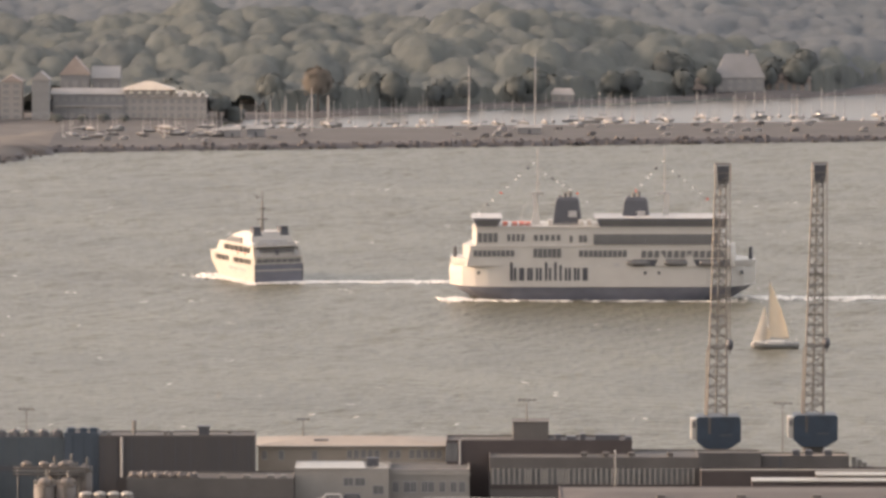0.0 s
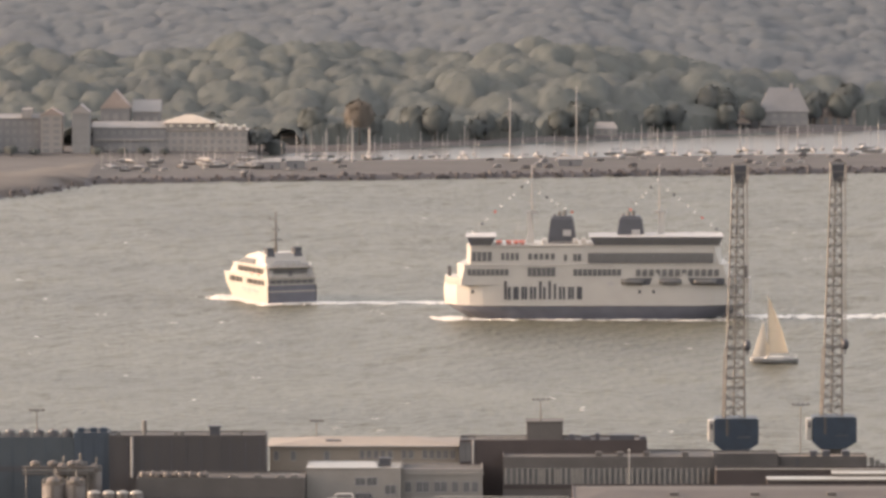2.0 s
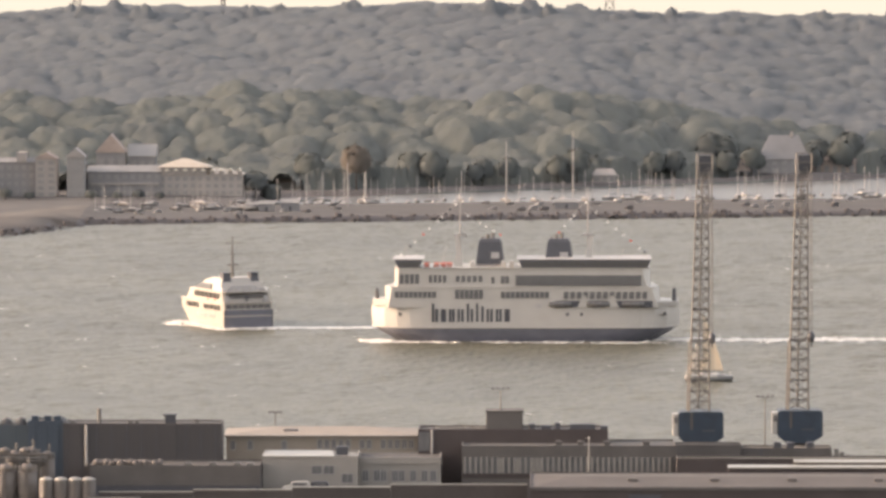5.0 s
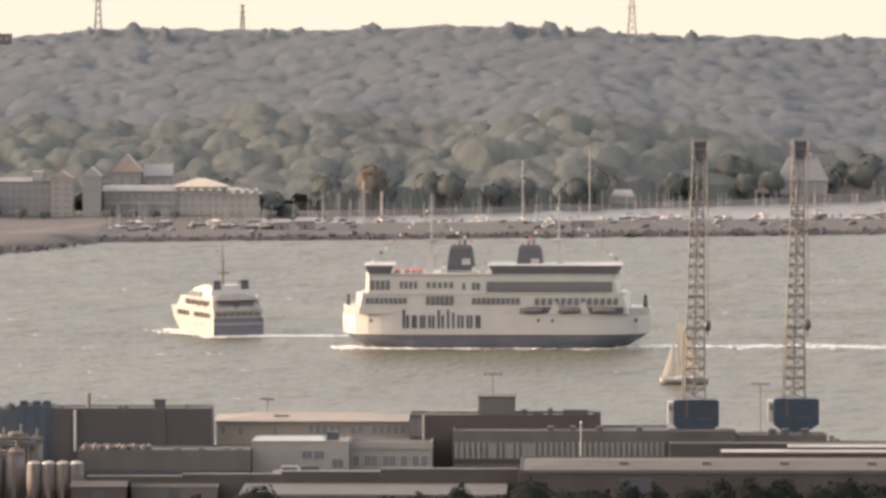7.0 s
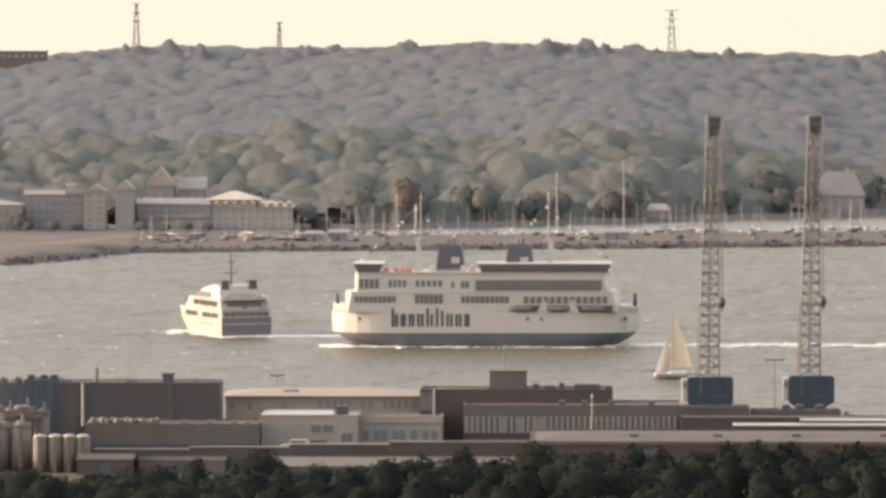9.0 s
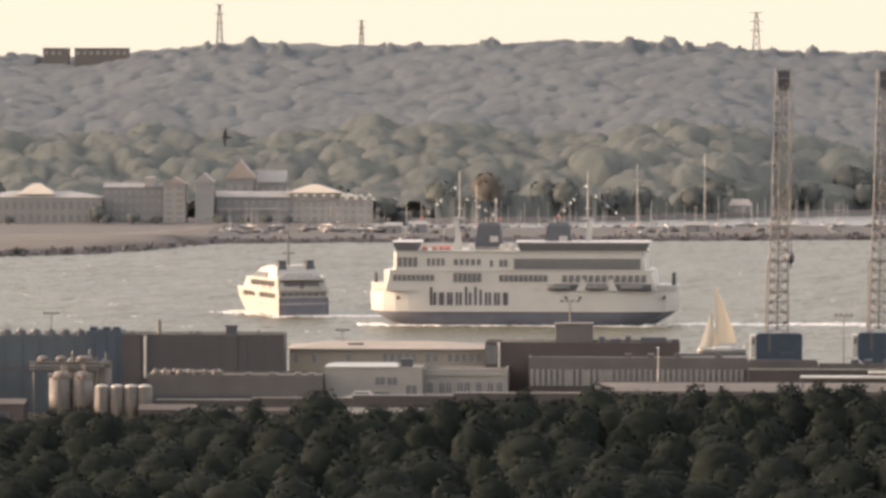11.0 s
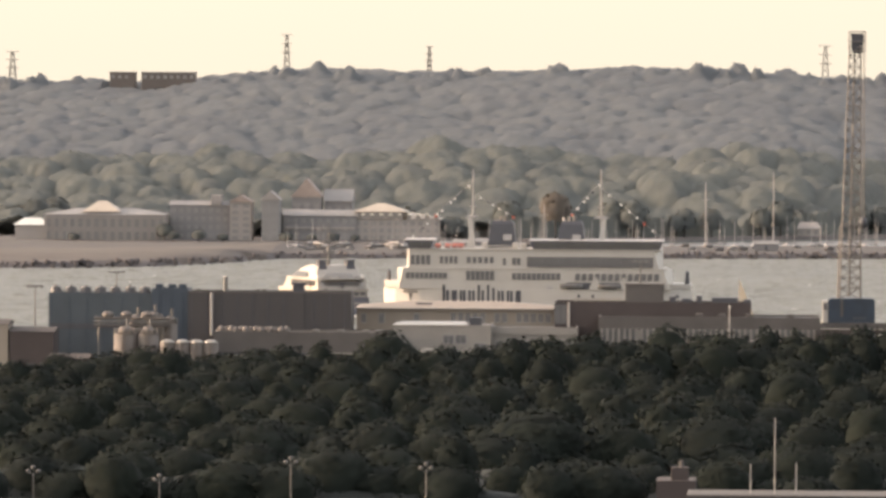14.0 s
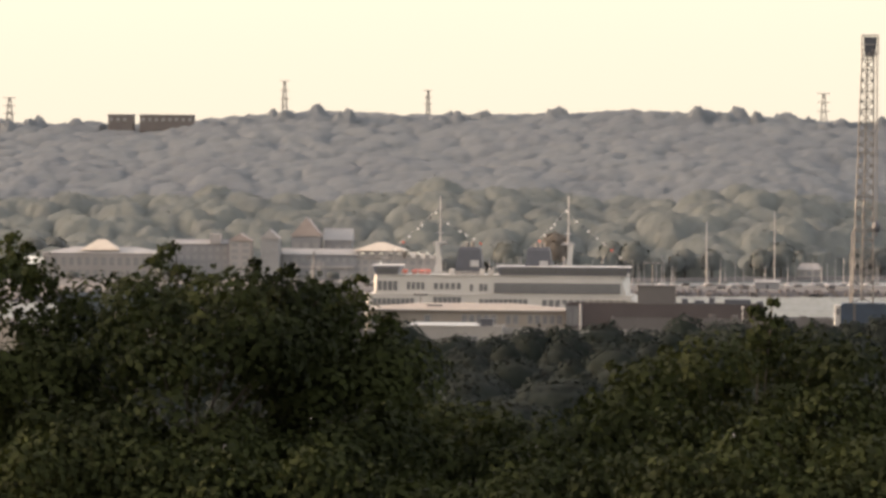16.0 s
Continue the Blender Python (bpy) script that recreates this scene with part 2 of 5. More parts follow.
def blob(bm, c, r, sub=1, squash=(1, 1, 1)):
    bmesh.ops.create_icosphere(bm, subdivisions=sub, radius=1.0, matrix=Matrix.LocRotScale(c, None, (r * squash[0], r * squash[1], r * squash[2])))
    return bm


def loft(bm, rings, close=True):
    """Joins rings of equal length into a skin with capped ends."""
    vs = [[bm.verts.new(p) for p in ring] for ring in rings]
    n = len(vs[0])
    for a, b in zip(vs, vs[1:]):
        for i in range(n if close else n - 1):
            bm.faces.new((a[i], a[(i + 1) % n], b[(i + 1) % n], b[i]))
    if close:
        bm.faces.new(vs[0][::-1])
        bm.faces.new(vs[-1])
    bmesh.ops.recalc_face_normals(bm, faces=bm.faces)
    return bm


def gable(bm, x0, x1, y0, y1, z0, z1, hip=0.0, axis="x"):
    """A pitched roof, ridge along the axis; hip: how far the ridge's ends draw in."""
    if axis == "x":
        ym = (y0 + y1) / 2
        p = [(x0, y0, z0), (x1, y0, z0), (x1, y1, z0), (x0, y1, z0), (x0 + hip, ym, z1), (x1 - hip, ym, z1)]
        f = [(0, 1, 5, 4), (2, 3, 4, 5), (1, 2, 5), (3, 0, 4), (3, 2, 1, 0)]
    else:
        xm = (x0 + x1) / 2
        p = [(x0, y0, z0), (x1, y0, z0), (x1, y1, z0), (x0, y1, z0), (xm, y0 + hip, z1), (xm, y1 - hip, z1)]
        f = [(1, 2, 5, 4), (3, 0, 4, 5), (0, 1, 4), (2, 3, 5), (3, 2, 1, 0)]
    v = [bm.verts.new(q) for q in p]
    for q in f:
        bm.faces.new([v[i] for i in q])
    bmesh.ops.recalc_face_normals(bm, faces=bm.faces)
    return bm


def mesh_np(name, verts, faces, material, parent=None, normals=None):
    """A mesh from arrays of corners and of faces with one corner count."""
    me = bpy.data.meshes.new(name)
    k = faces.shape[1]
    me.vertices.add(len(verts))
    me.vertices.foreach_set("co", np.asarray(verts, np.float32).ravel())
    me.loops.add(faces.size)
    me.loops.foreach_set("vertex_index", faces.astype(np.int32).ravel())
    me.polygons.add(len(faces))
    me.polygons.foreach_set("loop_start", np.arange(0, faces.size, k, dtype=np.int32))
    me.update(calc_edges=True)
    me.validate()
    if normals is not None:          # leaves shade with the round of their clump
        me.normals_split_custom_set_from_vertices(normals.tolist())
    me.materials.append(material)
    ob = new(name, me)
    ob.parent = parent
    return ob


def leaves(rng, centres, radii, per, size, squash=0.8, ruffle=0.35, up=0.15, shell=0.38):
    """Leaf sprays on the outside of round clumps: four-cornered, folded at random."""
    n = len(centres)
    d = rng.normal(size=(n, per, 3))
    d /= np.linalg.norm(d, axis=2, keepdims=True)
    d[:, :, 2] = np.where(d[:, :, 2] < -0.3, -d[:, :, 2], d[:, :, 2])
    rad = radii[:, None, None] * (1.1 - shell * rng.random((n, per, 1)))
    c = (centres[:, None, :] + d * rad * np.array([1, 1, squash])).reshape(-1, 3)
    k = len(c)
    u = rng.normal(size=(k, 3)) 
    nrm = d.reshape(-1, 3) + ruffle * rng.normal(size=(k, 3))
    nrm /= np.linalg.norm(nrm, axis=1, keepdims=True)
    u -= nrm * (u * nrm).sum(1, keepdims=True)
    u /= np.linalg.norm(u, axis=1, keepdims=True)
    w = np.cross(nrm, u)
    s = size * (0.6 + 0.8 * rng.random((k, 1)))
    v = np.stack([c - u * s, c - w * s * 0.75 + nrm * s * 0.15, c + u * s, c + w * s * 0.75 + nrm * s * 0.15], 1).reshape(-1, 3)
    soft = d.reshape(-1, 3) * np.array([1, 1, 1 / squash]) + 0.4 * nrm + np.array([0, 0, up])
    return v, np.arange(4 * k).reshape(k, 4), np.repeat(soft / np.linalg.norm(soft, axis=1, keepdims=True), 4, axis=0)


def domes(rng, centres, radii, squash=0.8, rough=0.14, up=1.6):
    """The closed, lumpy inner body of each crown, below its leaf sprays."""
    n, na = len(centres), 12
    els = np.radians([-55, -20, 12, 42, 68, 89])
    az, el = np.meshgrid(np.arange(na) * 2 * np.pi / na, els)
    az, el = az.ravel()[None], el.ravel()[None]
    bump = np.zeros((n, az.shape[1]))
    for k, m in ((2, 1.5), (3, 3), (5, 5)):
        bump += np.sin(k * az + 6.283 * rng.random((n, 1))) * np.cos(m * el + 6.283 * rng.random((n, 1))) / (0.6 + 0.35 * k)
    bump = 1 + rough * bump * np.cos(el)
    d = np.stack([np.cos(el) * np.cos(az), np.cos(el) * np.sin(az), np.sin(el)], -1)
    v = centres[:, None] + d * (bump * radii[:, None])[..., None] * np.array([1, 1, squash])
    i = np.arange(na)
    ring = np.concatenate([np.stack([r * na + i, r * na + (i + 1) % na, (r + 1) * na + (i + 1) % na, (r + 1) * na + i], 1) for r in range(len(els) - 1)])
    f = (ring[None] + (np.arange(n) * az.shape[1])[:, None, None]).reshape(-1, 4)
    nn = np.broadcast_to(d + np.array([0, 0, up]), v.shape).reshape(-1, 3)
    return v.reshape(-1, 3), f, nn / np.linalg.norm(nn, axis=1, keepdims=True)


def sprays(rng, c, n, shade, size, ruffle=0.25):
    """Small four-cornered leaf sprays that lie along a crown's surface."""
    k = len(c)
    n = n + ruffle * rng.normal(size=(k, 3))
    n /= np.linalg.norm(n, axis=1, keepdims=True)
    u = np.cross(n, rng.normal(size=(k, 3)))
    u *= size * (0.6 + 0.8 * rng.random((k, 1))) / np.linalg.norm(u, axis=1, keepdims=True)
    w = np.cross(n, u) * 0.8
    return np.stack([c - u, c - w, c + u, c + w], 1).reshape(-1, 3), np.arange(4 * k).reshape(-1, 4), np.repeat(shade, 4, axis=0)


def merged(parts):
    """Several sets of corners, faces and normals as one."""
    vs, fs, ns, k = [], [], [], 0
    for v, f, n in parts:
        vs.append(v)
        fs.append(f + k)
        ns.append(n)
        k += len(v)
    return np.concatenate(vs), np.concatenate(fs), np.concatenate(ns)


# ---- large structure: near land, sea, far land ----
def near_height(x, y):
    ys = [-400, 150, 330, 500, 700, 880, 960, 1200, 1562, 1566, 1640, 1644, 1700]
    zs = [60, 58, 52, 42, 37, 36, 25, 24, 24, 3, 3, -4, -6]
    return float(np.interp(y, ys, zs))


def near_land():
    bm = B()
    ys = [-400, -100, 150, 240, 330, 420, 500, 600, 700, 790, 880, 920, 960, 1040, 1120, 1200, 1300, 1400, 1480, 1562, 1566, 1640, 1644, 1700]
    xs = [-1500, -700, -350, -200, -120, -60, 0, 60, 120, 200, 350, 700, 1500]
    grid = [[bm.verts.new((x, y, near_height(x, y) + (noise.noise((x * 0.02, y * 0.02, 0)) * 0.5 if y < 1480 else 0))) for x in xs] for y in ys]
    for a, b in zip(grid, grid[1:]):
        for i in range(len(xs) - 1):
            bm.faces.new((a[i], a[i + 1], b[i + 1], b[i]))
    return tagged(part("ground", bm, SOIL), "dry grassy ground sloping down to the quay", "ground", kind="structure")


def sea():
    """One sheet with real wind waves, fine where it is seen and coarse towards the edges."""
    rng = np.random.default_rng(71)
    xs = np.r_[[-2500, -1400, -800, -500], np.arange(-350, 350.1, 2.4), [500, 800, 1400, 2500]]
    ys = np.r_[np.arange(1640, 3420, 2.25), np.arange(3420, 3720, 6), [3900, 4300]]
    x, y = np.meshgrid(xs, ys)
    z = np.zeros_like(x)
    for k in range(34):
        length = 4.6 + 7 * rng.random() ** 2
        a = radians(58) + rng.normal() * 0.75
        ph = rng.random() * 6.283
        gust = 0.6 + 0.4 * np.sin(x * 0.011 * rng.normal() + y * 0.016 * rng.normal() + ph)
        w = np.sin((x * math.cos(a) + y * math.sin(a)) * 6.283 / length + ph + 0.8 * np.sin(x * 0.05 * rng.normal() + y * 0.05 * rng.normal()))
        z += gust * w * length * 0.0092
    z = z + 0.35 * z * np.abs(z)
    z *= np.clip((350 - np.abs(x)) / 40, 0, 1) * np.clip((3290 - y) / 20, 0.08, 1)
    n = len(xs)
    i = (np.arange(len(ys) - 1)[:, None] * n + np.arange(n - 1)[None]).ravel()
    ob = mesh_np("water", np.stack([x, y, z], -1).reshape(-1, 3), np.stack([i, i + 1, i + n + 1, i + n], 1), SEA)
    ob.data.shade_smooth()
    return tagged(ob, "grey-green choppy sea with small waves", "water", kind="structure")


def shore_front(x):
    return float(np.interp(x, [-900, -400, -271, -228, -205, -194, -190, 250, 900], [2900, 2960, 2993, 3028, 3085, 3119, 3153, 3249, 3330]))


def basin_back(x):
    return float(np.interp(x, [-150, -113, -25, 98, 251, 900], [3360, 3408, 3465, 3555, 3666, 3720]))


def ridge_top(x):
    return float(np.interp(x, [-900, -420, -318, -284, -223, -160, -80, -36, 38, 108, 300, 900], [78, 82, 82, 86, 91, 88, 90, 92, 90, 85, 82, 76]))


def far_height(x, y):
    f, b = shore_front(x), basin_back(x)
    if y < f:
        return -5.0
    if x > -113 and f + 135 < y < b:
        return -3.0
    z = 2.6 * min(1, (y - f) / 7)
    if x < -190 and y < f + 150:
        z += 2.5 * min(1, max(0, (y - f - 25) / 40))
    start = max(3560, b + 40)
    k = (y - start) / (3950 - start)
    z += (0 if k < 0 else (ridge_top(x) - 19.2) * min(1, k) ** 1.15)
    if y > 3950:
        z -= (y - 3950) * 0.012
    if k > 0:
        z += 10.0 * min(1, k / 0.12)      # ground raised as filler below the crowns, so their gaps stay pale
    return z + (noise.noise((x * 0.012, y * 0.012, 5)) * (2.2 + 5.0 * max(0, min(1, (y - 3600) / 60, (3890 - y) / 60))) if y > 3600 else noise.noise((x * 0.05, y * 0.05, 5)) * 0.4)


def far_land():
    xs = sorted({-2400, -1600, -1200, *range(-900, 901, 12), 1200, 1600, 2400})
    ys = sorted({*range(2900, 3100, 12), *range(3100, 3300, 5), *range(3300, 3700, 9), *range(3700, 4200, 20), 4300, 4500, 4700, 4900})
    v = np.array([(x, y, far_height(x, y)) for y in ys for x in xs])
    n, m = len(xs), len(ys)
    i = (np.arange(m - 1)[:, None] * n + np.arange(n - 1)[None]).ravel()
    ob = mesh_np("far_shore_ground", v, np.stack([i, i + 1, i + n + 1, i + n], 1), HILL_SOIL)
    ob.data.materials.append(ROCK)
    ob.data.materials.append(FIELD)
    ob.data.materials.append(HAZED_FLOOR)
    ob.data.materials.append(BREAKWATER)
    ob.data.materials.append(BARE_BANK)
    for p in ob.data.polygons:
        c = p.center
        f = shore_front(c.x)
        if c.y < f + 12:
            p.material_index = 1
        elif c.x < -188 and c.y < f + 160 and c.x + c.y < 3050:
            p.material_index = 2
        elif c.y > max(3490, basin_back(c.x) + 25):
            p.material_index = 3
        elif c.y < f + 140:
            p.material_index = 4
        elif c.x > -113:
            p.material_index = 5
        p.use_smooth = True
    return tagged(ob, "far shore with dark rocky edge and wooded hill", "ground", kind="structure")


def basin():
    """Sheltered harbour water behind the breakwater."""
    xs = np.arange(-112, 900, 8.0)
    v = np.array([p for x in xs for p in ((x, shore_front(x) + 134, 0.22), (x, basin_back(x) + 3, 0.22))])
    i = 2 * np.arange(len(xs) - 1)
    ob = mesh_np("harbour_water", v, np.stack([i, i + 2, i + 3, i + 1], 1), BASIN)
    return tagged(ob, "calm pale harbour water behind the breakwater", "water", kind="structure")


near_land()
sea()
basin()
far_land()


# ---- the large double-ended car ferry ----
def windows(parent, x0, x1, y, z0, z1, n, gap=0.3):
    """A row of single panes set 6 cm proud of a side that faces -y."""
    w = (x1 - x0) / n
    bm = box(B(), -(w - gap) / 2, (w - gap) / 2, -0.06, 0.06, 0, z1 - z0)
    first = part("window", bm, GLASS, parent)
    first.matrix_basis = Matrix.Translation((x0 + w / 2, y, z0))
    for i in range(1, n):
        again(first, Matrix.Translation((x0 + w * (i + 0.5), y, z0)))


def hull_ring(z, half, beam, rake):
    """An outline of a double-ended hull at one height."""
    pts = []
    for s in range(25):
        u = -1 + s / 12
        pts.append((u * (half - rake), -beam * (1 - abs(u) ** 7) ** 0.6, z))
    return pts + [(-x, -y, z) for x, y, z in pts[1:-1]]


def foam_patch(parent, name, rng, spots, label="white foam"):
    """Broken foam: many low, ragged lumps. spots: x, y, spread in x and y, size, count."""
    bm = B()
    for x, y, dx, dy, s, n in spots:
        for _ in range(n):
            p = (x + rng.normal() * dx, y + rng.normal() * dy, 0.05)
            r = s * (0.35 + rng.random())
            m = Matrix.LocRotScale(p, Euler((0, 0, rng.random() * 6)), (r * (1 + rng.random() * 1.6), r, r * 0.42))
            bmesh.ops.create_icosphere(bm, subdivisions=1, radius=1.0, matrix=m)
    for v in bm.verts:
        v.co += noise.noise_vector(v.co * 0.9) * 0.25
    return tagged(part(name, bm, FOAM, parent, label), kind="stuff")


def car_ferry():
    f = thing("car_ferry", Matrix(), "white double-ended car ferry with dark blue waterline, twin dark funnels", "ferry")
    rings = [hull_ring(z, 55.6, b, k) for z, b, k in ((-2, 11.5, 12), (0, 12.4, 9), (3, 13.4, 3.6), (5.2, 13.9, 0.8))]
    part("lower_hull", loft(B(), rings), HULL_BLUE, f, "dark blue lower hull")
    rings = [hull_ring(z, 55.6, b, k) for z, b, k in ((5.2, 13.95, 0.6), (7, 14, 0.2), (10, 14, 0), (12.4, 14, 0.2))]
    part("upper_hull", loft(B(), rings), HULL_WHITE, f, "white upper hull")
    rings = [hull_ring(z, 56.0, 14.3, 0.5) for z in (5.0, 5.5)]
    part("rubbing_strake", loft(B(), rings), HULL_WHITE, f, "white rubbing strake")
    for s in (-1, 1):
        bm = B()
        loft(bm, [[(s * 46, y, 12.4) for y in (-13, 13)] + [(s * 54.8, y, 12.4) for y in (5, -5)], [(s * 47, y, 14.6) for y in (-13, 13)] + [(s * 55.2, y, 15.2 if s < 0 else 14.2) for y in (5, -5)]])
        part("bow_bulwark", bm, HULL_WHITE, f)
        bm = rod(B(), (s * 53.5, -3, 14), (s * 53.5, -3, 18.2), 0.9, 0.55, 8)
        blob(bm, (s * 53.5, -3, 18.2), 0.8)
        part("fairlead_post", bm, NAVY, f)
    # deckhouse, level by level
    def house(name, x0, x1, z0, z1, half, taper0=0.0, taper1=0.0, material=HULL_WHITE):
        ring = lambda z, k0, k1: [(x0 + k0, -half, z), (x1 - k1, -half, z), (x1 - k1 + min(3, k1 + 1.2), 0, z), (x1 - k1, half, z), (x0 + k0, half, z), (x0 + k0 - min(3, k0 + 1.2), 0, z)]
        return part(name, loft(B(), [ring(z0, 0, 0), ring(z1, taper0, taper1)]), material, f)
    house("main_deckhouse", -49.5, 47.5, 12.4, 19.6, 13.6, 1.6, 2.4)
    house("upper_deckhouse", -46.0, 43.8, 19.6, 26.6, 12.8, 0.4, 2.2)
    part("deck_edge", box(B(), -48.3, 46.5, -13.9, 13.9, 19.5, 19.85), HULL_WHITE, f)
    part("deck_edge", box(B(), -46.4, 44.5, -13.3, 13.3, 26.4, 26.75), HULL_WHITE, f)
    for x0, x1, in ((-47.0, -37.0), (-2.6, 44.8)):
        bm = loft(B(), [[(x0 + 1.2, -13.2, 26.75), (x1 - 1.2, -13.2, 26.75), (x1 - 1.2, 7.5, 26.75), (x0 + 1.2, 7.5, 26.75)], [(x0, -14, 29.6), (x1, -14, 29.6), (x1, 8, 29.6), (x0, 8, 29.6)]])
        bridge = part("wheelhouse", bm, HULL_BLUE, f, "wheelhouse with raked dark windows")
        n = int((x1 - x0) / 1.9)
        w = (x1 - x0 - 2.5) / n
        first = None
        for i in range(n):
            m = Matrix.Translation((x0 + 1.6 + w * (i + 0.5), -13.62, 27.15)) @ Euler((radians(15), 0, 0)).to_matrix().to_4x4()
            if first is None:
                first = part("window", box(B(), -w / 2 + 0.12, w / 2 - 0.12, -0.05, 0.05, 0, 2.1), GLASS, bridge)
                first.matrix_basis = m
            else:
                again(first, m)
        part("wheelhouse_roof", box(B(), x0 - 0.5, x1 + 0.5, -14.4, 8.4, 29.6, 29.95, 0.1), SHIP_GREY, f, "grey roof edge")
    # rows of windows and the glazed promenade bands
    windows(f, -47, -32, -13.75, 16.0, 18.2, 9)
    windows(f, -25.4, -15.2, -13.75, 15.6, 18.8, 6, 0.25)
    windows(f, -9, 8.5, -13.75, 15.8, 18.2, 10)
    windows(f, -45.4, -38, -12.9, 21.0, 24.4, 4, 0.4)
    windows(f, -35, -28.2, -12.9, 21.4, 24.0, 4, 0.6)
    windows(f, -25.4, -15.2, -12.9, 21.6, 23.8, 5, 0.7)
    windows(f, -12.4, -11, -12.9, 21.0, 23.4, 1)
    windows(f, -9, -5.8, -12.9, 21.0, 23.6, 2)
    part("promenade_shade", box(B(), -3.6, 41.5, -13.25, -12.7, 20.3, 24.0), GLASS, f, "dark glazed promenade")
    windows(f, -3.2, 41.0, -13.32, 20.6, 23.8, 17, 0.25)
    first = None
    for i in range(13):
        m = Matrix.Translation((14.5 + i * 2.35, -13.8, 15.6))
        if first is None:
            v = loft(B(), [[(-0.95, y, 0), (0.75, y, 0), (0.95, y, 2.5), (-0.75, y, 2.5)] for y in (-0.06, 0.06)])
            first = part("slanted_window", v, GLASS, f)
            first.matrix_basis = m
        else:
            again(first, m)
    # no real recess: a navy slab on the side paints its shade
    part("boat_deck_recess", box(B(), 10.5, 45.5, -14.12, -13.5, 12.5, 14.9), NAVY, f, "navy slab standing in for the shaded boat deck recess")
    for x in (12.5, 26, 38.5):
        bm = loft(B(), [[(x + 4.2 * u, -14.7 + 1.1 * (1 - abs(u) ** 3) * c, 13.6 + 1.0 * s) for c, s in ((-1, 0.6), (-0.6, -0.7), (0.6, -0.7), (1, 0.6), (0, 1))] for u in (-0.98, -0.6, 0, 0.6, 0.98)])
        part("lifeboat", bm, BOAT_GREY, f, "dark grey covered lifeboat", True)
    for x in (21, 31):
        bm = loft(B(), [[(x - 2.6, y, 12.4), (x + 2.6, y, 12.4), (x + 0.4, y, 16.8), (x - 0.4, y, 16.8)] for y in (-14.5, -14.1)])
        part("davit", bm, HULL_WHITE, f)
    for x in (-45, 15, 20, 50):
        part("porthole", box(B(), x - 0.5, x + 0.5, -14.08 if abs(x) < 49 else -11.5, -13.5 if abs(x) < 49 else -9, 9.5, 10.6), NAVY, f)
    part("emblem", box(B(), 3.5, 5.6, -14.08, -13.9, 12.5, 13.6), SHIP_GREY, f)
    # funnels and masts
    for x in (-12.7, 12.1):
        bm = loft(B(), [[(x + a * sx, b * sy, z) for sx, sy in ((-1, -1), (0.9, -1), (1, 0), (0.9, 1), (-1, 1))] for z, a, b in ((26.7, 5.2, 5), (29.5, 5.0, 4.8), (35.4, 4.2, 3.8), (36.6, 3.5, 3.0))])
        fun = part("funnel", bm, NAVY, f, "dark navy funnel")
        bm = rod(B(), (x - 0.9, -0.8, 36), (x - 0.9, -0.8, 38.2), 0.7, n=8)
        rod(bm, (x + 0.9, 0.6, 36), (x + 0.9, 0.6, 38.5), 0.7, n=8)
        rod(bm, (x - 2.6, 0.6, 36), (x - 2.6, 0.6, 37.2), 0.5, n=8)
        part("exhaust_pipe", bm, STEEL, fun, "dark steel exhaust pipes")
        part("funnel_badge", box(B(), x + 0.2, x + 3.2, -5.0, -4.3, 29.6, 31.8), SHIP_GREY, fun)
    for x, lean in ((-23.6, 1), (22.4, -1)):
        bm = loft(B(), [[(x + lean * dx - a, -b, z), (x + lean * dx + a, -b, z), (x + lean * dx + a, b, z), (x + lean * dx - a, b, z)] for z, a, b, dx in ((26.7, 1.6, 1.6, -0.8), (31, 1.0, 1.0, -0.4), (37.5, 0.7, 0.7, -1.2))])
        base = part("mast_base", bm, HULL_WHITE, f, "white mast pedestal")
        bm = rod(B(), (x, 0, 29), (x, 0, 55), 0.42, 0.2)
        rod(bm, (x - 2.6, 0, 37.6), (x + 2.6, 0, 37.6), 0.2)
        rod(bm, (x - 1.4, 0, 41.5), (x + 1.4, 0, 41.5), 0.14)
        part("mast", bm, MAST_GREY, f, "grey signal mast")
        bm = rod(B(), (x - 1.8, 0, 38.1), (x + 2.0, 0, 38.1), 0.28)
        part("radar_scanner", bm, SHIP_GREY, base)
    rngf = np.random.default_rng(4)
    for x0, z0, x1, z1, n in ((-23.6, 51, -46, 30.5, 9), (-22.5, 46, -9, 38, 6), (22.4, 51, 11, 38.5, 6), (23, 48, 44, 31, 8)):
        part("stay_wire", rod(B(), (x0, 0, z0), (x1, 0, z1), 0.05, n=4), MAST_GREY, f)
        for i in range(n):
            k = (i + 0.3 + 0.5 * rngf.random()) / n
            p = (x0 + (x1 - x0) * k, 0, z0 + (z1 - z0) * k)
            bm = loft(B(), [[(p[0], y, p[2]), (p[0] + 0.8, y, p[2] - 0.2), (p[0] + 0.7, y, p[2] - 0.95), (p[0] - 0.1, y, p[2] - 0.8)] for y in (-0.03, 0.03)])
            part("pennant", bm, (FOAM, NAVY, RED)[i % 3] if i % 2 else FOAM, f)
    # sun deck: rails, red rafts, vents
    bm = B()
    for i in range(34):
        rod(bm, (-37 + i, -13.1, 26.7), (-37 + i, -13.1, 27.9), 0.07, n=4)
    for z in (27.3, 27.9):
        rod(bm, (-37, -13.1, z), (-3, -13.1, z), 0.08, n=4)
    part("railing", bm, HULL_WHITE, f)
    for x in (-35.5, -32, -29.5, -27.3):
        part("life_raft", rod(B(), (x - 1, -12, 27.7), (x + 1, -12, 27.7), 0.8, n=10), RED, f, "red life raft canister")
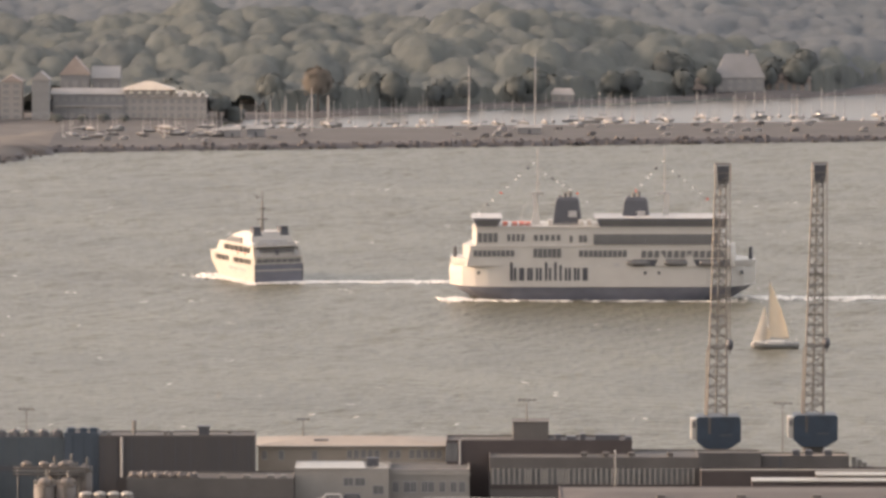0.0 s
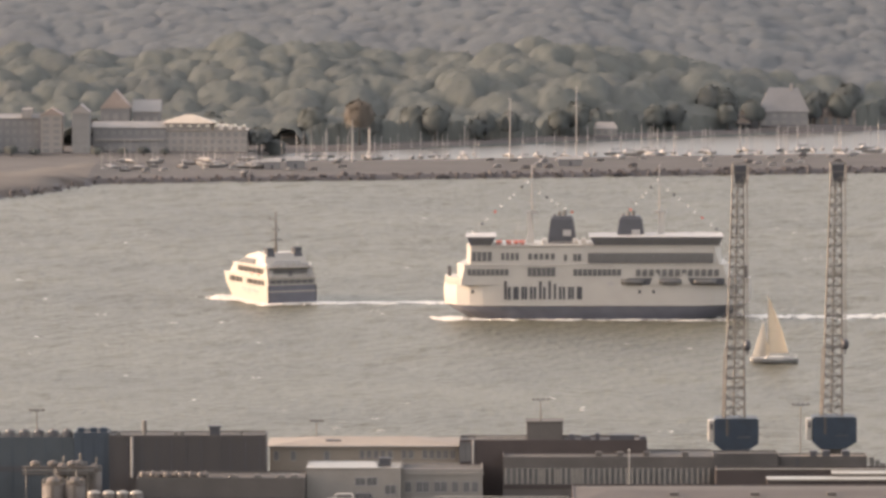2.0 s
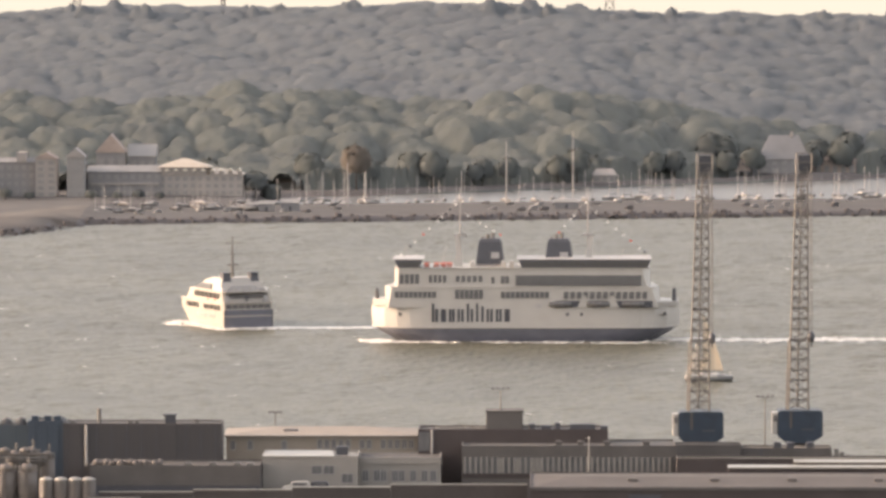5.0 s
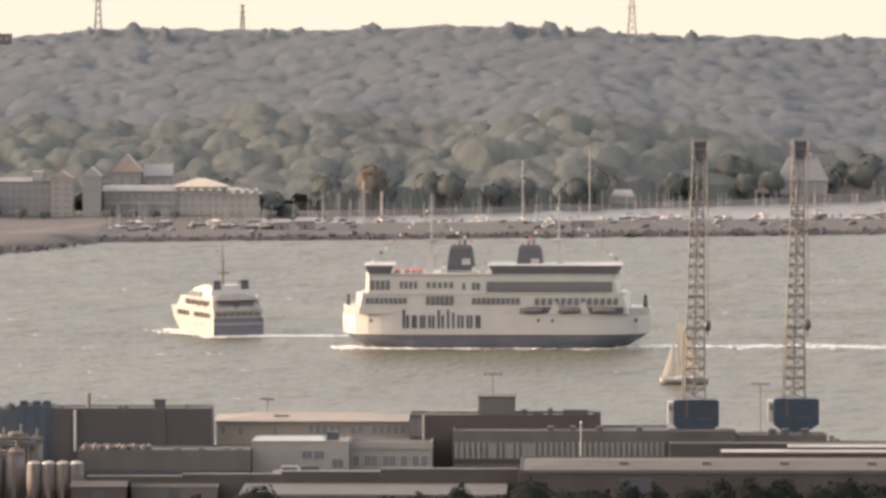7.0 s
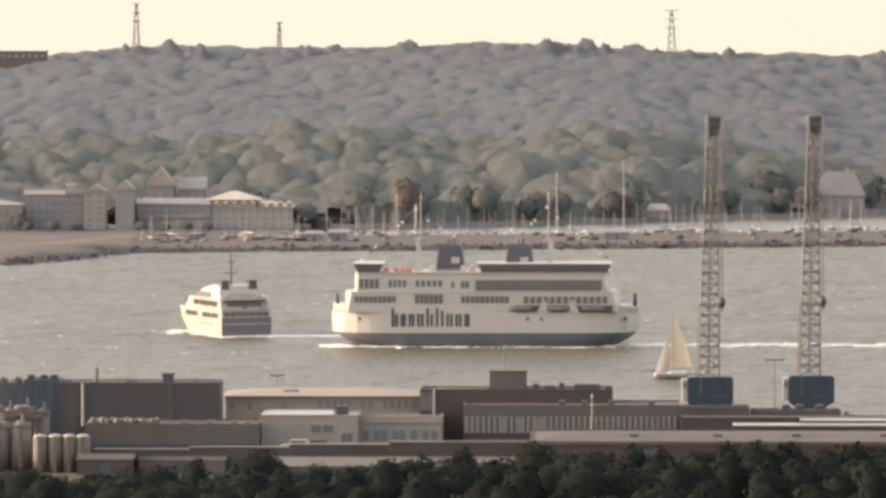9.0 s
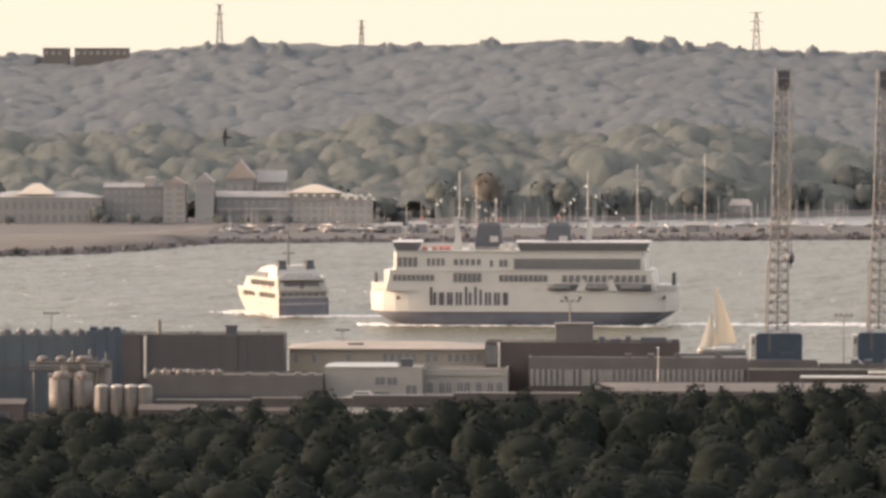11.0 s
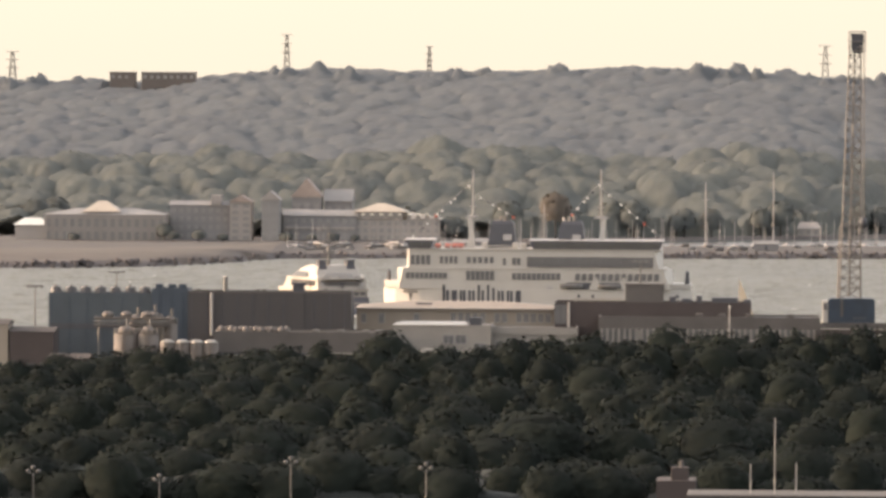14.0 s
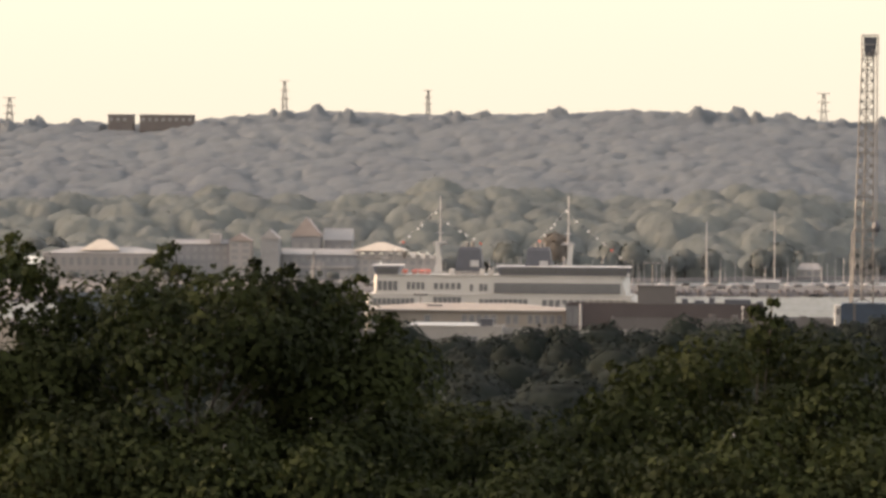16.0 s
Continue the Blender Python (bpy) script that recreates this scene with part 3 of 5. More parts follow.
    for x in (-19, -8, -5, 16.5, 30):
        part("vent_box", box(B(), x - 0.9, x + 0.9, -9, -6, 26.7 if x < 0 else 29.0, 28.9 if x < 0 else 30.2, 0.15), HULL_WHITE, f)
    for x in (-44, -30, 34):
        part("whip_aerial", rod(B(), (x, -6, 27), (x + 1.5, -6, 34.5), 0.06, n=4), MAST_GREY, f)
    # the operator's name on the side, as plain bars
    wid = [2.3, 1.9, 2.1, 2.3, 2.4, 0.9, 0.9, 2.3, 2.2, 1.9]
    tall = [6.6, 4.6, 4.6, 4.6, 6.6, 6.6, 5.6, 4.6, 4.6, 4.6]
    x = -33.7
    for a, h in zip(wid, tall):
        bm = box(B(), x, x + min(a, 0.95), -14.1, -13.9, 7.3, 7.3 + h, 0.05)
        if a > 1:
            box(bm, x + a - 0.95, x + a, -14.1, -13.9, 7.3, 7.3 + min(h, 4.6), 0.05)
        part("side_lettering_bar", bm, NAVY, f, "dark blue bar of the side lettering")
        x += a + 0.98
    rng = np.random.default_rng(3)
    foam_patch(f, "bow_wave", rng, [(-53, -8, 2.4, 3, 1.0, 110), (-47, -14, 3.5, 1.0, 0.8, 80), (-56, -9, 2, 2, 0.7, 40)], "white bow wave")
    foam_patch(f, "side_foam", rng, [(x, -14.2 - 0.05 * (x + 50), 3.4, 0.8, 0.35 + 0.35 * abs(math.sin(x * 1.7)), 26) for x in range(-44, 52, 6)], "thin white foam along the hull")
    foam_patch(f, "stern_wake", rng, [(52 + 8 * i, -3 + 2 * math.sin(i), 5, 3.2 + i * 0.25, 0.9 - 0.012 * i, 44 - i) for i in range(24)], "white stern wake")
    return f


# ---- the small passenger ferry ----
def passenger_ferry():
    f = thing("passenger_ferry", Matrix(), "small white passenger ferry with dark blue stern and tall mast", "ferry")
    def ring(z, half, y0, y1, nose):
        return [(-half, y0, z), (half, y0, z), (half, y1, z), (half * 0.35, y1 + nose, z), (-half * 0.35, y1 + nose, z), (-half, y1, z)]
    part("hull", loft(B(), [ring(-1, 7.6, 0.6, 36, 5), ring(0.2, 8, 0.3, 37, 7), ring(6, 9, 0.2, 42, 8), ring(9.4, 9.1, 0.4, 43, 9)]), CABIN_WHITE, f, "white hull")
    bm = box(B(), -9.15, 9.15, -0.1, 0.25, 0.0, 6.9)
    tr = part("transom", bm, HULL_BLUE, f, "dark blue stern")
    part("stripe", box(B(), -9.2, 9.2, -0.2, 0.2, 4.4, 4.9), CABIN_WHITE, tr, "white stripe")
    for i in range(7):
        part("stern_window", box(B(), -8.2 + i * 2.4, -6.2 + i * 2.4, 0.1, 0.6, 7.5, 8.8), GLASS, f)
    part("rail_band", box(B(), -9.4, 9.4, -0.25, 43, 9.3, 9.8), CABIN_WHITE, f)
    part("saloon", loft(B(), [ring(9.8, 9.0, 1.4, 38, 4), ring(13.6, 8.6, 3, 35, 3)]), CABIN_WHITE, f, "white saloon deck")
    part("upper_saloon", loft(B(), [ring(13.6, 8.5, 4.5, 30, 3), ring(17.0, 7.4, 7, 24, 2), ring(18.4, 6.4, 8, 18, 1)]), CABIN_WHITE, f, "white sloping upper deck")
    part("roof_overhang", box(B(), -8.8, 8.8, 3.0, 36, 13.4, 13.75, 0.1), CABIN_WHITE, f)
    part("window", box(B(), -6.4, 6.4, 1.7, 2.4, 11.0, 12.8), GLASS, f, "dark stern window band")
    part("window", box(B(), -5, 5, 4.9, 5.6, 14.6, 15.6), SHIP_GREY, f)
    for i in range(6):
        part("window", box(B(), -9.1, -8.5, 5.4 + i * 4.2, 9.0 + i * 4.2, 10.9, 12.9), DARK_GLASS, f)
    part("front_window_band", loft(B(), [[(x, 14, 14.0), (x, 31, 14.0), (x + 0.75, 25.5, 16.0), (x + 0.75, 15, 16.0)] for x in (-8.75, -8.2)]), DARK_GLASS, f, "dark raked side windows")
    for i in range(8):
        if i != 4:
            part("window", box(B(), -9.3, -8.9, 4 + i * 4.3, 7.6 + i * 4.3, 6.7, 8.5), DARK_GLASS, f)
    for y in (9, 16):
        part("life_ring", rod(B(), (-9.3, y, 10.4), (-9.1, y, 10.4), 0.5, n=12), RED, f)
    for i in range(7):
        part("name_bar", box(B(), -9.0 + 0.0, -8.6, 10 + i * 2.6, 11.8 + i * 2.6, 3.6, 4.9), SHIP_GREY, f)
    for s in (-1, 1):
        bm = loft(B(), [[(s * 5.2 + a * i, 9 + b * j, z) for i, j in ((-1, -1), (1, -1), (1, 1), (-1, 1))] for z, a, b in ((17, 1.6, 2), (19.3, 1.3, 1.6), (20.4, 1.5, 1.7))])
        part("funnel", bm, NAVY, f, "dark funnel")
    bm = rod(B(), (-1.4, 12, 18), (-1.4, 12, 33.5), 0.6, 0.22, 6)
    rod(bm, (-3.6, 12, 23), (0.8, 12, 23), 0.25)
    rod(bm, (-2.9, 12, 27), (0.1, 12, 27), 0.2)
    rod(bm, (-3.6, 12, 31), (-1.4, 12, 31), 0.16)
    rod(bm, (-3.6, 12, 30.5), (-3.6, 12, 32), 0.2)
    part("mast", bm, STEEL, f, "dark steel mast with crossarms")
    part("radar_dome", blob(B(), (0.2, 9.4, 17.2), 1.1, 2), FOAM, f, "white radar dome", True)
    for x, y in ((-4, 3), (3, 2.4), (6.6, 1.5), (-6.4, 2.2)):
        part("deck_locker", box(B(), x - 0.9, x + 0.9, y - 0.6, y + 0.6, 9.8, 11.1, 0.1), SHIP_GREY, f)
    for x in (-5.5, -2.5, 0.5, 3.5, 6.5):
        part("deck_bench", box(B(), x - 1.1, x + 1.1, 3.2, 3.9, 13.8, 14.7, 0.08), SHIP_GREY, f)
    for s in (-1, 1):
        part("stair", loft(B(), [[(s * 7.2 - 0.6, y, z), (s * 7.2 + 0.6, y, z), (s * 7.2 + 0.6, y + 0.3, z - 0.5), (s * 7.2 - 0.6, y + 0.3, z - 0.5)] for y, z in ((0.8, 10.2), (3.1, 13.6))]), SHIP_GREY, f, "steep grey stair")
        part("awning_post", rod(B(), (s * 8.4, 0.6, 9.8), (s * 8.4, 0.6, 13.4), 0.12, n=6), CABIN_WHITE, f)
        part("raft_canister", rod(B(), (s * 8.3, 3.4, 14.4), (s * 8.3, 5.0, 14.4), 0.55, n=10), FOAM, f, "white life raft canister")
        part("transom_fender", box(B(), s * 9.0 - 0.2, s * 9.0 + 0.2, -0.35, 0.1, 1.0, 6.6, 0.05), NAVY, f)
    part("aft_awning", box(B(), -8.7, 8.7, 0.4, 3.0, 13.4, 13.6, 0.05), CABIN_WHITE, f)
    part("door", box(B(), -0.7, 0.7, 1.55, 1.8, 9.9, 12.1), NAVY, f)
    bm = B()
    for i in range(19):
        rod(bm, (-9 + i, -0.1, 9.8), (-9 + i, -0.1, 10.9), 0.06, n=4)
    rod(bm, (-9, -0.1, 10.9), (9, -0.1, 10.9), 0.07, n=4)
    part("railing", bm, CABIN_WHITE, f)
    rng = np.random.default_rng(8)
    foam_patch(f, "bow_wave", rng, [(-10, 38, 2.5, 5, 0.9, 90), (-10.5, 20, 1.3, 9, 0.8, 110), (-14, 34, 3, 5, 0.7, 50)], "white bow wave")
    foam_patch(f, "stern_wake", rng, [(0, -1.8, 5.5, 1, 0.8, 150)] + [(8 + 6 * i, -3 - 2.6 * i, 4, 1.6, 0.85, 52) for i in range(12)], "white curving wake")
    return f


# ---- sailing yacht ----
def sailing_yacht():
    y = thing("sailing_yacht", Matrix(), "sailing yacht with cream mainsail and dark hull", "sailboat")
    rings = []
    for u in np.linspace(-1, 1, 11):
        w = 2.3 * (1 - max(0, -u) ** 2.2) * (1 - 0.25 * max(0, u) ** 2) + 0.05
        sh = 1.5 + 0.35 * u * u - 0.2 * u
        rings.append([(8 * u, -w, sh), (8 * u * 0.98, -w * 0.8, 0.3), (8 * u * 0.9, 0, -0.6), (8 * u * 0.98, w * 0.8, 0.3), (8 * u, w, sh)])
    part("hull", loft(B(), rings), YACHT_HULL, y, "grey-green hull", True)
    bm = loft(B(), [[(-3.4, -1.3, 1.4), (3.2, -1.5, 1.4), (3.2, 1.5, 1.4), (-3.4, 1.3, 1.4)], [(-2.4, -1.1, 2.2), (3, -1.3, 2.25), (3, 1.3, 2.25), (-2.4, 1.1, 2.2)]])
    part("cabin", bm, HULL_WHITE, y, "white cabin roof")
    part("mast", rod(B(), (-2.0, 0, 1), (-2.2, 0, 21.5), 0.2, 0.12), MAST_GREY, y)
    part("boom", rod(B(), (-2, 0, 3.0), (4.9, -0.4, 3.2), 0.14), MAST_GREY, y)
    def sail(name, a, b, c, belly, material, label):
        bm = B()
        a, b, c = Vector(a), Vector(b), Vector(c)
        rows = 9
        vs = []
        for i in range(rows):
            k = i / (rows - 1)
            l, r = a.lerp(c, k), b.lerp(c, k)
            row = []
            for j in range(6):
                q = j / 5
                p = l.lerp(r, q)
                p += Vector((0.55 * math.sin(math.pi * k) * q, -belly * math.sin(math.pi * q) * (1 - k * 0.8), 0))
                row.append(bm.verts.new(p))
            vs.append(row)
        for p, q in zip(vs, vs[1:]):
            for j in range(5):
                bm.faces.new((p[j], p[j + 1], q[j + 1], q[j]))
        bmesh.ops.solidify(bm, geom=bm.faces[:], thickness=0.05)
        return part(name, bm, material, y, label)
    sail("mainsail", (-1.9, 0, 3.4), (4.8, -0.4, 3.5), (-2.1, 0, 20.6), 0.7, SAIL, "cream mainsail")
    sail("jib", (-7.4, 0, 2.2), (-3.0, -1.0, 2.6), (-3.6, 0, 13.4), 0.6, SAIL_SHADED, "headsail with shade painted into its grey cloth")
    sail("staysail", (-4.6, -0.3, 2.4), (-1.7, -0.5, 2.8), (-3.0, 0, 7.6), 0.3, SAIL, "small cream staysail")
    bm = rod(B(), (7.3, -1.6, 1.5), (7.3, -1.6, 2.5), 0.05, n=4)
    rod(bm, (7.3, 1.6, 1.5), (7.3, 1.6, 2.5), 0.05, n=4)
    rod(bm, (7.3, -1.6, 2.5), (7.3, 1.6, 2.5), 0.05, n=4)
    part("stern_rail", bm, BRIGHT_METAL, y)
    for x in (3.6, 5):
        part("cockpit_locker", box(B(), x - 0.5, x + 0.5, -0.6, 0.6, 1.4, 2.1, 0.1), SHIP_GREY, y)
    return y


FERRY, SMALL, YACHT = car_ferry(), passenger_ferry(), sailing_yacht()


# ---- harbour cranes ----
def crane():
    c = thing("harbour_crane", pose(67.3, 1576, 3), "harbour crane with blue machinery house and raised lattice jib", "crane", "harbour cranes")
    bm = B()
    for sx in (-4.5, 4.5):
        for sy in (-4.5, 4.5):
            rod(bm, (sx, sy, 0), (sx * 0.6, sy * 0.6, 14), 0.6, 0.5)
    part("portal", bm, CRANE_BLUE, c)
    part("pedestal", rod(B(), (0, 0, 13), (0, 0, 28.5), 2.2, 2.0, 14), STEEL, c)
    part("slewing_ring", rod(B(), (0, 0, 26.2), (0, 0, 28.2), 2.4, 3.0, 16), STEEL, c)
    ring = lambda z, x0, x1: [(x0, -4.2, z), (x1, -4.2, z), (x1, 4.2, z), (x0, 4.2, z)]
    house = part("machinery_house", loft(B(), [ring(27.9, -3.0, 3.0), ring(29.6, -5.0, 5.7), ring(35.3, -5.0, 5.7), ring(35.7, -4.4, 5.1)]), CRANE_BLUE, c, "blue machinery house")
    part("seam", box(B(), -2.2, -2.0, -4.3, -4.1, 29.8, 35.2), CRANE_BLUE, house)
    part("louvre", box(B(), 0.6, 3.6, -4.3, -4.1, 31.0, 31.4), NAVY, house)
    part("ladder", box(B(), -2.2, -1.6, -4.5, -4.2, 31.5, 35.6), GREY_WALL, house)
    cab = part("cab", box(B(), -6.4, -5.02, -3.4, 0.5, 30.0, 35.2, 0.1), HULL_WHITE, c, "white operator's cab")
    part("window", box(B(), -6.1, -5.3, -3.46, -3.3, 33, 34.4), GLASS, cab)
    # lattice jib: four chords, cross pieces and diagonals
    def corner(k, i):
        w = 2.4 - 1.1 * k
        cx, z = 0.0 + 0.8 * k, 35.5 + 58.5 * k
        sx, sy = ((-1, -1), (1, -1), (1, 1), (-1, 1))[i]
        return (cx + sx * w, sy * w * 0.8, z)
    n = 24
    # one left chord is lighter: sun on that side painted into its colour
    for i in range(4):
        part("jib_chord", rod(B(), corner(0, i), corner(1, i), 0.22, 0.16, 6), LATTICE_SUNLIT if i == 3 else LATTICE, c)
    for s in range(n):
        a, b = s / n, (s + 1) / n
        for i in range(4):
            part("jib_strut", rod(B(), corner(a, i), corner(a, (i + 1) % 4), 0.12, n=4), LATTICE, c)
            j, l = (i, (i + 1) % 4) if s % 2 else ((i + 1) % 4, i)
            part("jib_diagonal", rod(B(), corner(a, j), corner(b, l), 0.12, n=4), LATTICE, c)
    head = part("jib_head", loft(B(), [[(1.3 + a * i, a * j * 0.8, z) for i, j in ((-1, -1), (1, -1), (1, 1), (-1, 1))] for z, a in ((92.2, 1.1), (93.6, 1.35), (96.7, 1.5))]), NAVY, c, "dark jib head")
    bm = B()
    for x in (-0.6, 3.1):
        rod(bm, (x, -1.7, 92.6), (x, -1.7, 97.1), 0.14, n=4)
        rod(bm, (x, 1.7, 92.6), (x, 1.7, 97.1), 0.14, n=4)
    for z in (92.6, 94.9, 97.1):
        for y in (-1.7, 1.7):
            rod(bm, (-0.6, y, z), (3.1, y, z), 0.12, n=4)
    part("head_platform_rail", bm, LATTICE, head)
    part("luffing_strut", rod(B(), (-2.9, 0, 35), (-2.5, 0, 51.5), 0.22, 0.18, 6), LATTICE, c, "cream luffing strut")
    part("luffing_link", rod(B(), (-2.5, 0, 51.5), (-1.9, 0, 53), 0.2, n=6), LATTICE, c)
    bm = rod(B(), (3.2, -2.4, 54.5), (3.0, -2.4, 93.5), 0.08, n=4)
    rod(bm, (2.9, -2.4, 54.5), (2.7, -2.4, 93.5), 0.08, n=4)
    part("hoist_rope", bm, STEEL, c)
    part("jib_ladder", rod(B(), (-0.2, 0.9, 36), (0.7, 0.6, 93), 0.26, 0.2, 4), LATTICE, c)
    bm = blob(B(), (3.0, -2.4, 53.2), 1.1, 2, (0.8, 0.7, 1.3))
    rod(bm, (3.0, -2.4, 51.9), (3.0, -2.4, 50.8), 0.3, 0.1)
    part("hook_block", bm, NAVY, c, "dark hook block", True)
    for z in (45, 52, 60, 70, 80):
        k = (z - 35.5) / 58.5
        part("jib_walkway", box(B(), 0.8 * k - 1.6, 0.8 * k + 1.6, -0.5, 0.5, z, z + 0.25), LATTICE, c)
    return c


CRANE = crane()
copy_thing(CRANE, pose(91.1, 1580, 3, 0, 0, 0))


# ---- harbour buildings on the near shore ----
def building(name, x0, x1, y0, y1, z0, z1, wall, roof, label, parapet=0.5):
    """A flat-roofed block: walls, roof slab set in a parapet."""
    b = thing(name, pose((x0 + x1) / 2, (y0 + y1) / 2, z0), label, "building")
    hx, hy, h = (x1 - x0) / 2, (y1 - y0) / 2, z1 - z0
    part("wall", box(B(), -hx, hx, -hy, hy, 0, h - parapet), wall, b)
    part("roof", box(B(), -hx + 0.3, hx - 0.3, -hy + 0.3, hy - 0.3, h - parapet, h - parapet + 0.12), roof, b)
    for n, (a, c, d, e) in enumerate(((-hx, hx, -hy, -hy + 0.3), (-hx, hx, hy - 0.3, hy), (-hx, -hx + 0.3, -hy + 0.3, hy - 0.3), (hx - 0.3, hx, -hy + 0.3, hy - 0.3))):
        part("parapet", box(B(), a, c, d, e, h - parapet, h), wall, b)
    b["size"] = (hx, hy, h)
    return b


def panes(b, xs, z0, z1, w, y=None, frame=None, sill=True):
    """Single windows with frame and sill on the side of a building that faces -y. xs in the building's space."""
    hy = b["size"][1] if y is None else y
    glass = box(B(), -w / 2, w / 2, -0.1, 0.04, 0, z1 - z0)
    first = None
    for x in xs:
        if first is None:
            first = part("window", glass, GLASS, b)
            first.matrix_basis = Matrix.Translation((x, -hy, z0))
            fr = B()
            for a, c, d, e in ((-w / 2 - 0.12, -w / 2, 0, z1 - z0), (w / 2, w / 2 + 0.12, 0, z1 - z0), (-w / 2 - 0.12, w / 2 + 0.12, -0.15, 0), (-w / 2 - 0.12, w / 2 + 0.12, z1 - z0, z1 - z0 + 0.12), (-0.05, 0.05, 0, z1 - z0)):
                box(fr, a, c, -0.16, 0.0, d, e)
            fo = part("window_frame", fr, frame or MAST_GREY, first)
        else:
            o = again(first, Matrix.Translation((x, -hy, z0)))
            again(fo, Matrix(), o)


def roof_box(b, x0, x1, y0, y1, z0, z1, material=STEEL, name="roof_vent"):
    return part(name, box(B(), x0, x1, y0, y1, z0, z1, 0.06), material, b)


G = 24.0
# blue cooling plant
b = building("cooling_plant", -110.4, -87.6, 1504, 1512, G, 41.2, TEAL_CLAD, GREY_ROOF, "blue-grey clad cooling plant with a row of roof fans")
for i in range(7):
    x = -10.2 + i * 3.3
    fan = part("fan_housing", rod(B(), (x, 0, 17), (x, 0, 18.4), 1.35, 1.1, 12), NAVY, b)
    part("fan_hub", rod(B(), (x, 0, 18.2), (x, 0, 18.75), 0.35, n=8), STEEL, fan)
for i in range(6):
    part("cladding_joint", box(B(), -10.8 + i * 3.9, -10.6 + i * 3.9, -4.1, -3.98, 0.3, 16.4), BLUE_CLAD, b)
part("louvre_band", box(B(), -10.9, 10.9, -4.12, -3.98, 9.2, 10.4), NAVY, b)
part("gantry_rail", rod(rod(B(), (-11, -3.6, 18.2), (11, -3.6, 18.2), 0.06, n=4), (-11, -3.6, 17.6), (11, -3.6, 17.6), 0.06, n=4), STEEL, b)
b = building("plant_hall", -87.5, -79.4, 1503, 1512, G, 42.3, BLUE_CLAD, GREY_ROOF, "bright blue clad plant hall")
for x in (-2.6, 0.3, 2.6):
    roof_box(b, x - 0.8, x + 0.8, -2, 0, 17.9, 19.2, CRANE_BLUE)
for x in (-2.2, 0.4, 2.8):
    part("cladding_joint", box(B(), x, x + 0.16, -4.6, -4.48, 0.3, 17.5), CRANE_BLUE, b)
# dark warehouse
b = building("warehouse", -79.3, -43.2, 1502, 1512, G, 41.8, DARK_CLAD, GREY_ROOF, "dark brown windowless warehouse with roof chimney", 0.4)
part("chimney", box(B(), 4.9, 7.4, -3, -0.6, 17.4, 19.3, 0.1), NAVY, b)
part("chimney_cap", box(B(), 4.6, 7.7, -3.2, -0.4, 19.3, 19.7, 0.05), NAVY, b)
part("chimney_breast", box(B(), 4.7, 7.6, -5.25, -4.9, 0, 17.4), DARK_CLAD, b)
part("flue_pipe", rod(B(), (-10.2, 0, 17.4), (-10.2, 0, 20.8), 0.5, n=8), STEEL, b)
part("pale_duct", rod(B(), (-12.8, -5.4, 8), (-12.8, -5.4, 17.4), 0.36, n=8), MAST_GREY, b)
for i in range(11):
    part("cladding_joint", box(B(), -17.4 + i * 3.4, -17.25 + i * 3.4, -5.1, -4.98, 0.2, 17.2), NAVY, b)
part("roof_edge_flashing", box(B(), -18.1, 18.1, -5.08, -4.95, 17.45, 17.82), GREY_WALL, b)
for x, y in ((-16, -2), (-3, -1), (-1.5, -1), (12, 1)):
    roof_box(b, x - 0.5, x + 0.5, y, y + 1, 17.5, 18.3)
# low grey hall in front of it
b = building("low_hall", -72.2, -33.8, 1486, 1501, G, 33.6, GREY_WALL, GREY_ROOF, "long low grey concrete hall with vents on its roof")
# navy strip laid on the wall as the shadow below the course
part("shadow_gap", box(B(), -19.1, 19.1, -7.56, -7.45, 3.0, 5.0), NAVY, b)
part("string_course", box(B(), -19.2, 19.2, -7.6, -7.45, 5.1, 5.4), GREY_WALL, b)
rr = np.random.default_rng(21)
for i in range(14):
    x = -18 + i * 1.1
    part("roof_vent", blob(B(), (x, -4 + rr.random() * 2, 9.7), 0.8 + 0.3 * rr.random(), 1, (1, 1, 1.1)), TANK, b, "", True)
for x in (2, 7.5, 13, 16):
    roof_box(b, x, x + 1.6, -5, -3, 9.1, 10.0)
part("skylight", box(B(), -2, 2.6, -10.6, -9.0, 0, 2.8, 0.1), TANK, b)


def tank(x, y, r, h, dome, label):
    t = thing("storage_tank", pose(x, y, G), label, "tank", "storage tanks")
    bm = rod(B(), (0, 0, 0), (0, 0, h), r, n=24)
    part("shell", bm, TANK, t, "", True)
    for z in (h * 0.33, h * 0.66, h - 0.15):
        part("hoop", rod(B(), (0, 0, z), (0, 0, z + 0.18), r + 0.07, n=24), TANK, t)
    if dome:
        part("dome", blob(B(), (0, 0, h), r * 0.98, 2, (1, 1, 0.42)), PALE_ROOF, t, "bare metal dome", True)
    else:
        bm = B()
        for k in range(12):
            a = k * math.pi / 6
            rod(bm, (r * math.cos(a), r * math.sin(a), h), (r * math.cos(a), r * math.sin(a), h + 1.1), 0.06, n=4)
            rod(bm, (r * math.cos(a), r * math.sin(a), h + 1.1), (r * math.cos(a + 0.52), r * math.sin(a + 0.52), h + 1.1), 0.06, n=4)
        part("railing", bm, STEEL, t)
        part("top_cover", rod(B(), (0, 0, h), (0, 0, h + 1.6), r * 0.8, r * 0.4, 16), TANK, t, "", True)
        part("relief_valve", rod(B(), (0.4, 0, h + 1.4), (0.4, 0, h + 3.2), 0.3, n=8), STEEL, t)
    part("ladder", box(B(), -0.3, 0.3, -r - 0.15, -r, 0, h), TANK, t)
    return t


